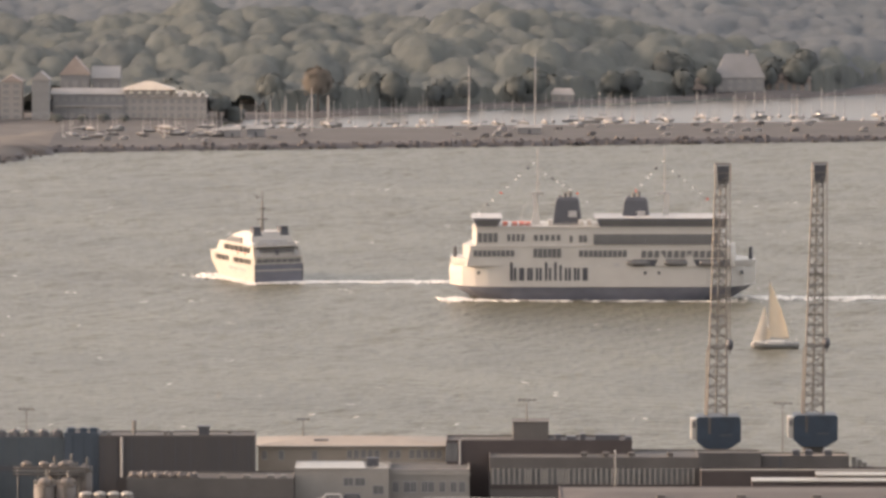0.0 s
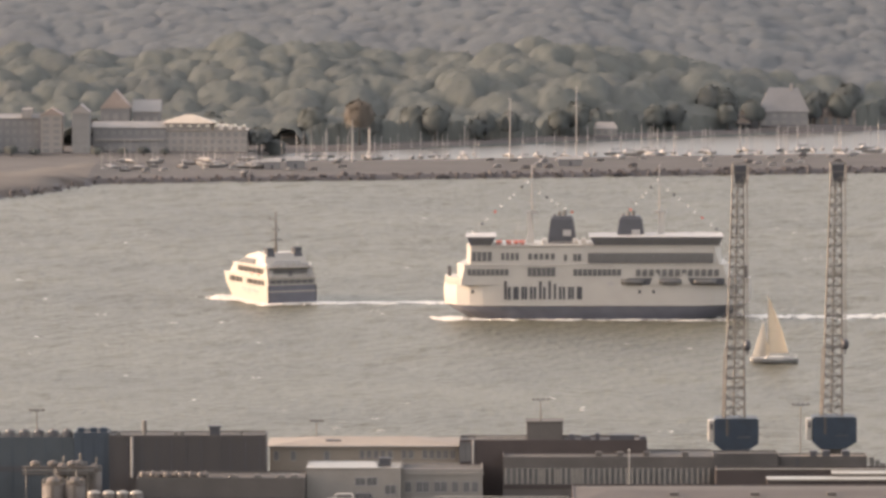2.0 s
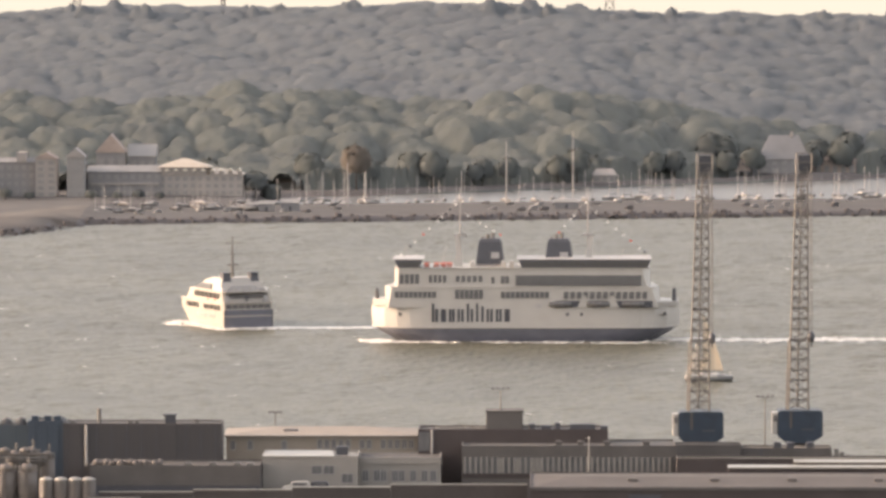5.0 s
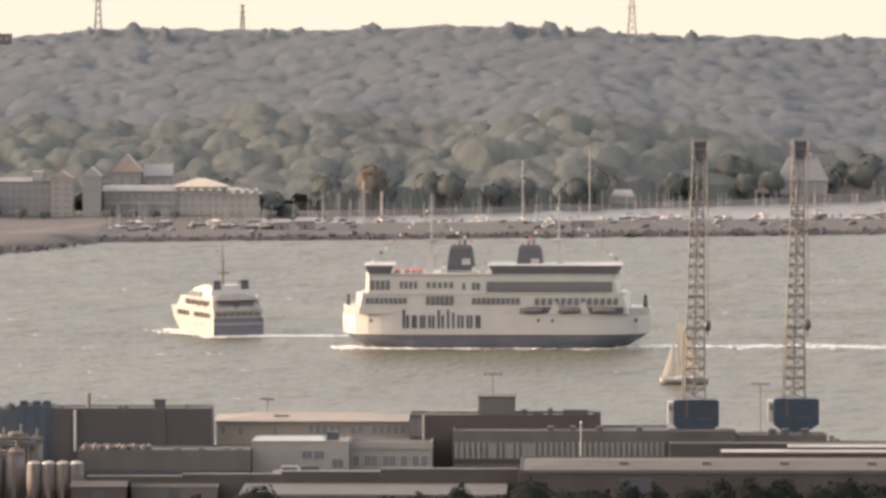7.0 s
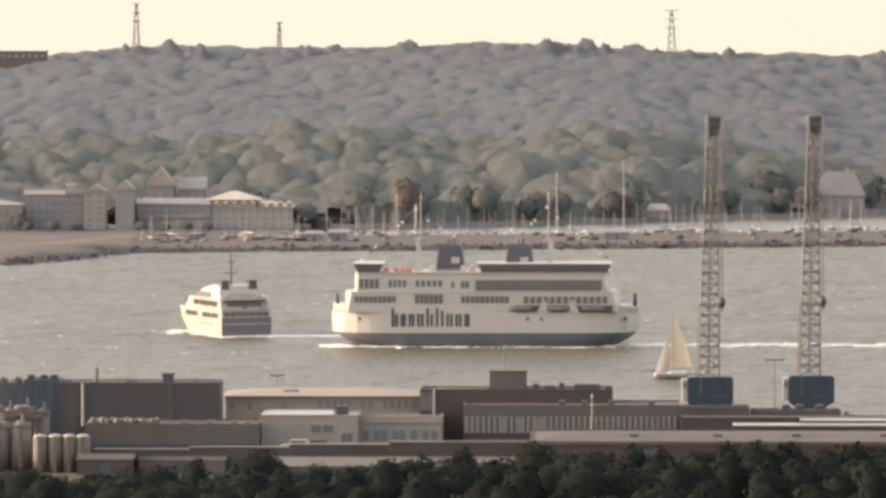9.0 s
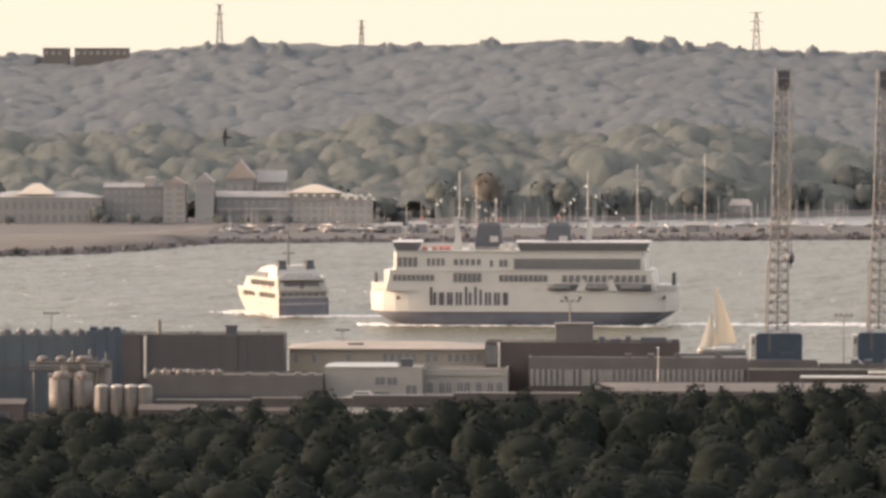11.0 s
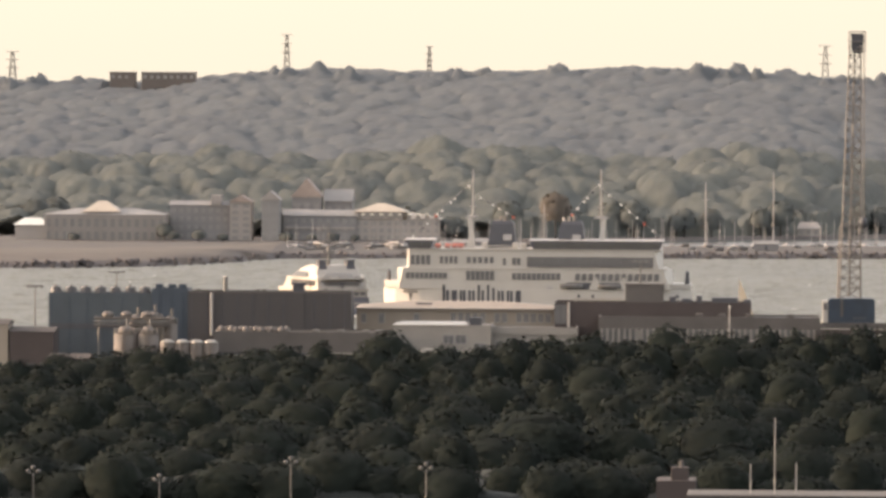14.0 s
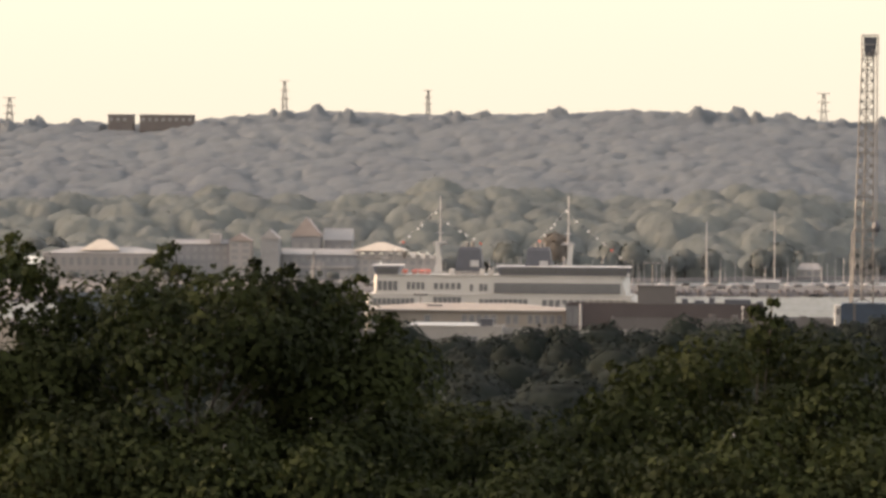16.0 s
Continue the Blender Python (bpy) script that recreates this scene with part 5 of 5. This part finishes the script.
for i, (x, h) in enumerate(((24.5, 12.5), (28.0, 13.0), (31.5, 13.2), (35.2, 12.0), (38.4, 11.8), (41.4, 12.2), (44.4, 12.6), (48.0, 13.0), (51.4, 12.8))):
    near_tree(x, 270 + i % 2, 54.4, h, 4.2, (), 60 + i, "low dark green oak in front of taller ones", 130)


# ---- far shore: woods, trees, town, marina ----
def canopy(name, seed, y0, y1, dx, dy, spacing, size, relief, leaf, count, label, lift=0.0, soft=1.2, ridge=False):
    """A closed canopy: round crowns of uneven size and height grown together into one lumpy sheet, with leaf sprays on it."""
    rng = np.random.default_rng(seed)
    xs, ys = np.arange(-520, 340.1, dx), np.arange(y0, y1, dy)
    top = np.zeros((len(ys), len(xs)))
    for cy in np.arange(y0, y1, spacing * 1.05):
        cx = -520 + rng.random() * spacing
        while cx < 340:
            x, y = cx + rng.normal() * spacing * 0.15, cy + rng.normal() * spacing * 0.3
            r = size * (0.7 + 0.65 * rng.random() + 0.35 * noise.noise((x * 0.012, y * 0.012, 3)))
            h = relief * r / size * (0.75 + 0.5 * rng.random())
            i0, i1 = np.searchsorted(xs, (x - r, x + r))
            j0, j1 = np.searchsorted(ys, (y - r, y + r))
            ang = np.arctan2(ys[j0:j1, None] - y, xs[None, i0:i1] - x)
            d = np.hypot(ys[j0:j1, None] - y, xs[None, i0:i1] - x) / (r * (1 + 0.1 * np.sin(3 * ang + r * 9) + 0.07 * np.sin(5 * ang + r * 31)))
            top[j0:j1, i0:i1] = np.maximum(top[j0:j1, i0:i1], h * np.sqrt(np.clip(1 - d * d, 0, 1)))
            cx += spacing * (0.65 + 0.7 * rng.random())
    x = -515.0
    while ridge and x < 335:            # uneven tops that stand out along the ridge
        y, r, h = 3932 + 26 * rng.random(), 2.6 + 3.4 * rng.random(), relief + 0.5 + 5.5 * rng.random() ** 2.4
        for k in range(3):
            i0, i1 = np.searchsorted(xs, (x - r, x + r))
            j0, j1 = np.searchsorted(ys, (y - r - 2, y + r + 2))
            d = np.hypot((ys[j0:j1, None] - y) * 0.7, xs[None, i0:i1] - x) / r
            top[j0:j1, i0:i1] = np.maximum(top[j0:j1, i0:i1], h * np.clip(1 - d * d, 0, 1) ** 0.4 * (0.85 + 0.3 * rng.random((j1 - j0, i1 - i0))))
            x, r, h = x + (rng.random() - 0.3) * 5, r * 0.75, h * (0.7 + 0.35 * rng.random())
        x += 9 * rng.random()
    low = np.array([[far_height(x, y) for x in xs] for y in ys])
    keep = np.array([[y > basin_back(x) + 30 and not (abs(x - 168) < 28 and y < 3642) and not (abs(x - 193) < 20 and y < 3664) and not (-354 < x < -296 and 3938 < y < 3958) for x in xs] for y in ys])
    fine = rng.normal(size=top.shape) * 0.032 * relief
    lesser = np.array([[noise.noise((x * 0.2, y * 0.2, seed)) + 0.5 * noise.noise((x * 0.45, y * 0.45, seed)) for x in xs] for y in ys])
    z = np.where(keep, low + lift + top + fine + lesser * relief * 0.13, low - 1.5)
    gx, gy = np.gradient(z, dx, axis=1), np.gradient(z, dy, axis=0)
    n = np.stack([-gx, -gy, np.ones_like(z)], -1)
    n /= np.linalg.norm(n, axis=-1, keepdims=True)
    v = np.stack([*np.meshgrid(xs, ys), z], -1)
    k = len(xs)
    i = (np.arange(len(ys) - 1)[:, None] * k + np.arange(k - 1)[None]).ravel()
    f = np.stack([i, i + 1, i + k + 1, i + k], 1)
    smooth_n = n + np.array([0, 0, soft])
    smooth_n /= np.linalg.norm(smooth_n, axis=-1, keepdims=True)
    on = np.flatnonzero((keep & (top > relief * 0.45)).ravel())
    pick = rng.choice(on, count)
    c, pn = v.reshape(-1, 3)[pick], n.reshape(-1, 3)[pick]
    leafy = sprays(rng, c + pn * (0.12 + 0.3 * rng.random((count, 1))), pn, smooth_n.reshape(-1, 3)[pick], 0.6, 0.1)
    v, f, nn = merged([(v.reshape(-1, 3), f, smooth_n.reshape(-1, 3)), leafy])
    return tagged(mesh_np(name, v, f, leaf, None, nn), label, "woods", kind="stuff")


canopy("far_woods", 41, 3690, 4030, 1.6, 2.8, 12.5, 9.5, 3.3, LEAF_FAR, 40000, "dense woodland covering the far hill, haze painted into its grey-green", 3.0, 1.8, True)
canopy("foothill_woods", 42, 3450, 3712, 1.7, 2.2, 16.0, 11.5, 9.0, LEAF_SHORE, 50000, "tall rounded trees at the foot of the hill, haze painted into their green", 1.5, 2.0)
rng = np.random.default_rng(43)
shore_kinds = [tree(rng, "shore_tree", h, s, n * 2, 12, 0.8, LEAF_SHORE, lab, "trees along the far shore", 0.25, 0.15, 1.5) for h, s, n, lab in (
    (15, 6.2, 20, "round tree on the far shore, haze painted into its green"), (19, 8.0, 24, "big spreading tree on the far shore, haze painted into its green"), (12, 4.8, 16, "small tree on the far shore, haze painted into its green"))]
made = 0
for i in range(56):
    x = -440 + 720 * rng.random()
    y = max(3470, basin_back(x) + 18) + 45 * rng.random() ** 1.5
    if -330 < x < -110 and y < 3500:
        continue
    k = int(rng.integers(0, 3))
    z = far_height(x, y)
    m = pose(x, y, z, 0, 0, rng.random() * 360)
    if made < 3:
        shore_kinds[made].matrix_basis = pose(x, y, z)
    else:
        copy_thing(shore_kinds[k], m)
    made += 1


for x, y, w, h in ((-117, 3398, 1.15, 0.85), (-109, 3404, 0.9, 0.8), (-256, 3352, 0.5, 0.35), (-243, 3350, 0.6, 0.4), (-231, 3352, 0.5, 0.3), (-199, 3350, 0.6, 0.36), (-186, 3354, 0.45, 0.3), (-175, 3352, 0.55, 0.34), (-164, 3350, 0.4, 0.28), (-306, 3345, 0.5, 0.3), (-262, 3366, 0.7, 0.6)):
    o = copy_thing(shore_kinds[0], pose(x, y, far_height(x, y) - 0.2, 0, 0, x * 11))
    o.scale = (w, w, h)
russet = tree(rng, "shore_tree", 24, 8.6, 50, 12, 0.8, LEAF_RUSSET, "round russet autumn tree on the far shore", "trees along the far shore", 0.25, 0.3, 1.5)
russet.matrix_basis = pose(-66, 3452, far_height(-66, 3452))


def far_house(name, x, y, w, d, h, roof_h, wall, roof, label, storeys=2, bays=5, axis="x", hip=0.0):
    z = far_height(x, y) - 0.3
    b = thing(name, pose(x, y, z), label, "house")
    part("wall", box(B(), -w / 2, w / 2, -d / 2, d / 2, 0, h), wall, b)
    part("roof", gable(B(), -w / 2 - 0.6, w / 2 + 0.6, -d / 2 - 0.6, d / 2 + 0.6, h + 0.02, h + roof_h, hip, axis), roof, b)
    part("eaves_board", box(B(), -w / 2 - 0.5, w / 2 + 0.5, -d / 2 - 0.5, d / 2 + 0.5, h - 0.25, h - 0.02), FAR_WHITE, b)
    first = None
    for s in range(storeys):
        for i in range(bays):
            m = Matrix.Translation((-w / 2 + w * (i + 0.5) / bays, -d / 2 - 0.03, 0.9 + s * (h - 0.6) / storeys))
            if first is None:
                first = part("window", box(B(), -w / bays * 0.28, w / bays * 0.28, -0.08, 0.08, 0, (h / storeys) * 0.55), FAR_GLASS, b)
                first.matrix_basis = m
            else:
                again(first, m)
    return b


h = far_house("seaside_hotel", -145, 3400, 44, 18, 11.5, 3.2, FAR_WHITE, PALE_TILE, "pale seaside hotel with hipped roof and dormers", 3, 11, "x", 14)
part("upper_pavilion", box(B(), -21, 3, -8.8, 6, 11.5, 15.2), FAR_WHITE, h)
part("upper_roof", gable(B(), -22.5, 5.5, -9.8, 8, 15.2, 19.4, 12), PALE_TILE, h, "pale hipped pavilion roof")
for i in range(9):
    x = -17.5 + i * 4.7
    d = part("dormer", box(B(), x - 1.1, x + 1.1, -9.4, -6, 11.6, 13.4), FAR_WHITE, h)
    part("dormer_roof", gable(B(), x - 1.4, x + 1.4, -9.8, -5.6, 13.4, 14.6, 0, "y"), BRIGHT_METAL, d, "shining metal dormer roof")
part("side_wing", box(B(), -34, -20, -7, 5, 0, 6.5), FAR_WHITE, h)
part("side_wing_roof", gable(B(), -35, -19.5, -8, 6, 6.5, 9.2, 4), PALE_TILE, h)
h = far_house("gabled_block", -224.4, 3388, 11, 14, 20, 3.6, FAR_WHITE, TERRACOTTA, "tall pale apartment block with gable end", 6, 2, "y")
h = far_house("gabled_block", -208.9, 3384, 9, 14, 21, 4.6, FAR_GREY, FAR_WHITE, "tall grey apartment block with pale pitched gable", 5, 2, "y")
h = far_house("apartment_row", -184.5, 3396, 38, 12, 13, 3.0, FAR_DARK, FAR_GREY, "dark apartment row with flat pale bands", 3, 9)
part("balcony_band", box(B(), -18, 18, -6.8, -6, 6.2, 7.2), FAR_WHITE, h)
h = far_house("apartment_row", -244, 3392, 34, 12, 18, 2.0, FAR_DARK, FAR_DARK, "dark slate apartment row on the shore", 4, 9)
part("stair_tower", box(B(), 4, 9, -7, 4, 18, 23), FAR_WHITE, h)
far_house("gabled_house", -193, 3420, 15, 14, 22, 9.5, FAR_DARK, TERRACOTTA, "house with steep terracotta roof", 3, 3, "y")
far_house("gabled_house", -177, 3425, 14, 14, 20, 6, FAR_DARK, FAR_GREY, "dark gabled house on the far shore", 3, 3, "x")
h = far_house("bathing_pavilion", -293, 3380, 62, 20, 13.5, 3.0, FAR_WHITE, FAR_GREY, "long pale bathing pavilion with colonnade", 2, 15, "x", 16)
part("centre_roof", gable(B(), -12, 8, -9, 9, 15, 20.4, 8), PALE_TILE, h)
part("low_wing", box(B(), -46, -30, -9, 6, 0, 8), FAR_WHITE, h)
part("low_wing_roof", gable(B(), -47, -29, -10, 7, 8, 11.5, 5), BRIGHT_METAL, h, "shining metal wing roof")
for i in range(16):
    part("column", box(B(), -30 + i * 4, -29.4 + i * 4, -11, -10.4, 0, 13), FAR_WHITE, h)
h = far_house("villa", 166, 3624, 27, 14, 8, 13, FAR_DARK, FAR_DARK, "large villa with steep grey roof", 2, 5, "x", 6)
part("side_gable", gable(B(), -28, -18.5, -9, 4, 1.5, 8.5, 0, "y"), TERRACOTTA, h)
part("chimney", box(B(), 3.5, 5, -1, 1, 18, 23), FAR_WHITE, h)
far_house("villa", 193, 3652, 28, 12, 8, 5, TERRACOTTA, TERRACOTTA, "low villa with red roof", 1, 6, "x", 4)
far_house("boat_house", 66, 3548, 12, 8, 4, 3.4, FAR_WHITE, FAR_WHITE, "small white boat house", 1, 3, "x", 2)
far_house("boat_house", 67.5, 3590, 9, 7, 4, 2, FAR_WHITE, FAR_WHITE, "small white house among the trees", 1, 3)
far_house("boat_house", 18, 3575, 8, 7, 4, 2.4, FAR_WHITE, FAR_WHITE, "small white house among the trees", 1, 3)
far_house("club_house", -38, 3520, 34, 9, 4.5, 2.2, FAR_WHITE, FAR_GREY, "low pale club house behind the marina", 1, 9)
far_house("club_house", -98, 3470, 20, 9, 4, 2.2, FAR_GREY, FAR_WHITE, "low grey club house behind the marina", 1, 6)
for x0, x1 in ((-350, -335), (-331, -299)):
    z = far_height((x0 + x1) / 2, 3948) + 6
    b = thing("ridge_block", pose((x0 + x1) / 2, 3948, z - 6), "flat-roofed brown block on the ridge", "building", "blocks on the ridge")
    part("wall", box(B(), -(x1 - x0) / 2, (x1 - x0) / 2, -6, 6, 0, 87.4 - z + 6), BLOCK_BROWN, b)
    part("roof_edge", box(B(), -(x1 - x0) / 2 - 0.3, (x1 - x0) / 2 + 0.3, -6.3, 6.3, 87.4 - z + 6, 87.9 - z + 6), FAR_DARK, b)
    for i in range(int((x1 - x0) / 4)):
        part("window", box(B(), -(x1 - x0) / 2 + 1 + i * 4, -(x1 - x0) / 2 + 3 + i * 4, -6.1, -5.9, 87.4 - z + 2.5, 87.4 - z + 4.5), FAR_GLASS, b)


def pylon(x, y, top, h, width):
    p = thing("pylon", pose(x, y, top - h), "steel lattice pylon standing above the ridge", "pylon", "pylons")
    leg = lambda k, i: ((1 - k * 0.8) * width * (-1, 1, 1, -1)[i], (1 - k * 0.8) * width * (-1, -1, 1, 1)[i], h * k)
    for i in range(4):
        part("leg", rod(B(), leg(0, i), leg(1, i), 0.5, 0.35, 4), STEEL, p)
    for s in range(9):
        bm = B()
        for i in range(4):
            rod(bm, leg(s / 9, i), leg((s + 1) / 9, (i + 1) % 4), 0.25, n=4)
        part("brace", bm, STEEL, p)
    for k in (0.72, 0.86, 1.0):
        part("crossarm", rod(B(), (-width * 1.1, 0, h * k), (width * 1.1, 0, h * k), 0.22, n=4), STEEL, p)


for x, y, top, hh, w in ((-290.5, 4552, 113.5, 45, 3.0), (-164.6, 4048, 104, 30, 2.0), (81.4, 4654, 108, 45, 4.0), (-489, 4620, 101, 40, 4)):
    pylon(x, y, top, hh, w)

# rocks along the far water's edge
rng = np.random.default_rng(51)
bm = B()
for i in range(620):
    x = -330 + 620 * rng.random()
    y = shore_front(x) + 1 + 7 * rng.random()
    r = 0.5 + 1.0 * rng.random() ** 2
    m = Matrix.LocRotScale((x, y, far_height(x, y) + r * 0.2), Euler(rng.random(3) * 6), (r * 1.3, r, r * 0.8))
    bmesh.ops.create_icosphere(bm, subdivisions=1, radius=1.0, matrix=m)
tagged(part("shore_rocks", bm, ROCK), "dark boulders heaped along the far shore", "rocks", kind="stuff")


def moored_yacht():
    y = thing("moored_yacht", Matrix(), "white sailing yacht lying in the marina with bare mast", "sailboat", "yachts in the marina")
    rings = [[(5 * u, -w, 1.3), (4.8 * u, -w * 0.7, 0.1), (4.6 * u, 0, -0.4), (4.8 * u, w * 0.7, 0.1), (5 * u, w, 1.3)] for u, w in ((-1, 0.1), (-0.5, 1.1), (0.2, 1.6), (1, 1.3))]
    part("hull", loft(B(), rings), MOORED, y)
    part("cabin", loft(B(), [[(-2.4, -0.9, 1.3), (2, -1.1, 1.3), (2, 1.1, 1.3), (-2.4, 0.9, 1.3)], [(-1.6, -0.7, 2), (1.8, -0.9, 2), (1.8, 0.9, 2), (-1.6, 0.7, 2)]]), SHIP_GREY, y)
    bm = rod(B(), (-0.6, 0, 1), (-0.6, 0, 14), 0.17, 0.12, 5)
    rod(bm, (-0.6, -1.2, 8.5), (-0.6, 1.2, 8.5), 0.06, n=4)
    part("mast", bm, MAST_GREY, y)
    part("boom", rod(B(), (-0.6, 0, 2.8), (3.4, 0, 2.9), 0.22, n=5), NAVY, y)
    return y


my = moored_yacht()
for i in range(120):
    x = -105 + 365 * rng.random()
    f, bk = shore_front(x), basin_back(x)
    y = f + 140 + (min(bk - f - 150, 70)) * rng.random()
    m = pose(x, y, 0.1, 0, 0, 90 + rng.normal() * 6 if rng.random() < 0.6 else rng.random() * 360)
    if i == 0:
        my.matrix_basis = m
    else:
        o = copy_thing(my, m)
        s = 0.7 + 0.45 * rng.random()
        o.scale = (s, s, s)
for i in range(34):
    x = -190 + 85 * rng.random()
    o = copy_thing(my, pose(x, shore_front(x) + 60 + 90 * rng.random(), 2.9, 0, 0, rng.random() * 360))
    tagged(o, "white sailing yacht laid up ashore with bare mast")
    s = 0.6 + 0.35 * rng.random()
    o.scale = (s, s, s)
for x, y, top in ((13.8, 3300, 34.7), (47.4, 3300, 40.2), (-66, 3290, 24)):
    z = far_height(x, y)
    p = thing("tall_flagpole", pose(x, y, z), "tall slender grey mast on the breakwater", "mast")
    part("shaft", rod(B(), (0, 0, 0), (0, 0, top - z), 0.4, 0.22, 7), MAST_GREY, p)
    part("yard", rod(B(), (-2, 0, (top - z) * 0.75), (2, 0, (top - z) * 0.75), 0.15, n=5), MAST_GREY, p)
paints = (MOORED, FAR_GREY, ROCK, FAR_DARK, ROCK)
for i in range(46):
    x = -185 + 430 * rng.random()
    y = shore_front(x) + 22 + 90 * rng.random()
    vehicle(x, y, far_height(x, y) + 0.1, 4.4, 1.5 if rng.random() < 0.7 else 2.3, paints[i % 5], "vehicle parked on the breakwater", rng.random() * 30)
for x, y, w, hgt in ((-104.5, 3238, 8, 5.2), (-93, 3242, 9, 5.6), (44, 3262, 12, 4.6), (-112, 3246, 6, 4)):
    z = far_height(x, y)
    b = thing("harbour_hut", pose(x, y, z), "dark harbour hut on the breakwater", "hut")
    part("wall", box(B(), -w / 2, w / 2, -2.5, 2.5, 0, hgt * 0.7), FAR_DARK, b)
    part("roof", gable(B(), -w / 2 - 0.3, w / 2 + 0.3, -2.9, 2.9, hgt * 0.7, hgt), FAR_GREY, b)
    part("door", box(B(), -0.6, 0.6, -2.6, -2.45, 0, 2.1), NAVY, b)


# ---- small whitecaps on the strait ----
rng = np.random.default_rng(77)
bm = B()
for i in range(110):
    x, y = -230 + 440 * rng.random(), 1750 + 1150 * rng.random()
    for j in range(int(rng.integers(1, 4))):
        s = 0.2 + 0.34 * rng.random()
        m = Matrix.LocRotScale((x + rng.normal() * 1.4, y + rng.normal() * 0.8, 0.18), Euler((0, 0, rng.normal() * 0.4)), (s * (1.2 + rng.random()), s * 0.7, s * 0.3))
        bmesh.ops.create_icosphere(bm, subdivisions=1, radius=1.0, matrix=m)
tagged(part("whitecaps", bm, FOAM), "scattered small white crests on the sea", "foam", kind="stuff")


# ---- a gull over the water ----
def bird():
    b = thing("gull", Matrix(), "dark gull gliding over the water", "bird")
    part("body", blob(B(), (0, 0, 0), 0.35, 2, (1.6, 0.6, 0.5)), FEATHER, b, "", True)
    wings = []
    for s in (-1, 1):
        w = part("wing", loft(B(), [[(-0.3, 0, 0), (0.25, 0, 0), (0.25, 0, 0.05), (-0.3, 0, 0.05)], [(-0.25, s * 0.9, 0.25), (0.15, s * 0.9, 0.25), (0.15, s * 0.9, 0.29), (-0.25, s * 0.9, 0.29)], [(-0.02, s * 1.7, 0.12), (0.12, s * 1.7, 0.12), (0.12, s * 1.7, 0.14), (-0.02, s * 1.7, 0.14)]]), FEATHER, b)
        wings.append(w)
    part("tail", box(B(), 0.4, 0.85, -0.15, 0.15, -0.02, 0.03), FEATHER, b)
    return b, wings


GULL, WINGS = bird()


# ---- what moves ----
GULL_ROWS = ((0, 230, 135), (4, 160, 125), (8.2, 90, 116), (10.3, 36.4, 110.2), (10.5, 33.6, 109.4), (10.7, 28.8, 107.6), (11.1, 15.6, 106.6), (11.4, 1.5, 111), (12.5, -45, 122), (16, -170, 140))


SMALL.scale = (1.06, 1, 1)
YACHT.scale = (1, 1, 1.1)
GULL.scale = (0.5, 0.42, 0.42)


def motions():
    walk(FERRY, [(t, pose(58.4 - 6.72 * t, 2348 + 4.0 * t, 0, 0, 0, 0)) for t in (0, 4, 8, 12, 16)])
    walk(SMALL, [(t, pose(-60.6 - 3.45 * t, 2411 + 2.9 * t, 0, 0, 0, 24.5)) for t in (0, 4, 8, 12, 16)])
    walk(YACHT, [(t, pose(111 - 5.1 * t, 2154 + 3.6 * t, 0, 7, 0, 4)) for t in (0, 4, 8, 12, 16)])
    walk(GULL, [(t, pose(x, 500, z, 62, 0, 0)) for t, x, z in GULL_ROWS])


motions()
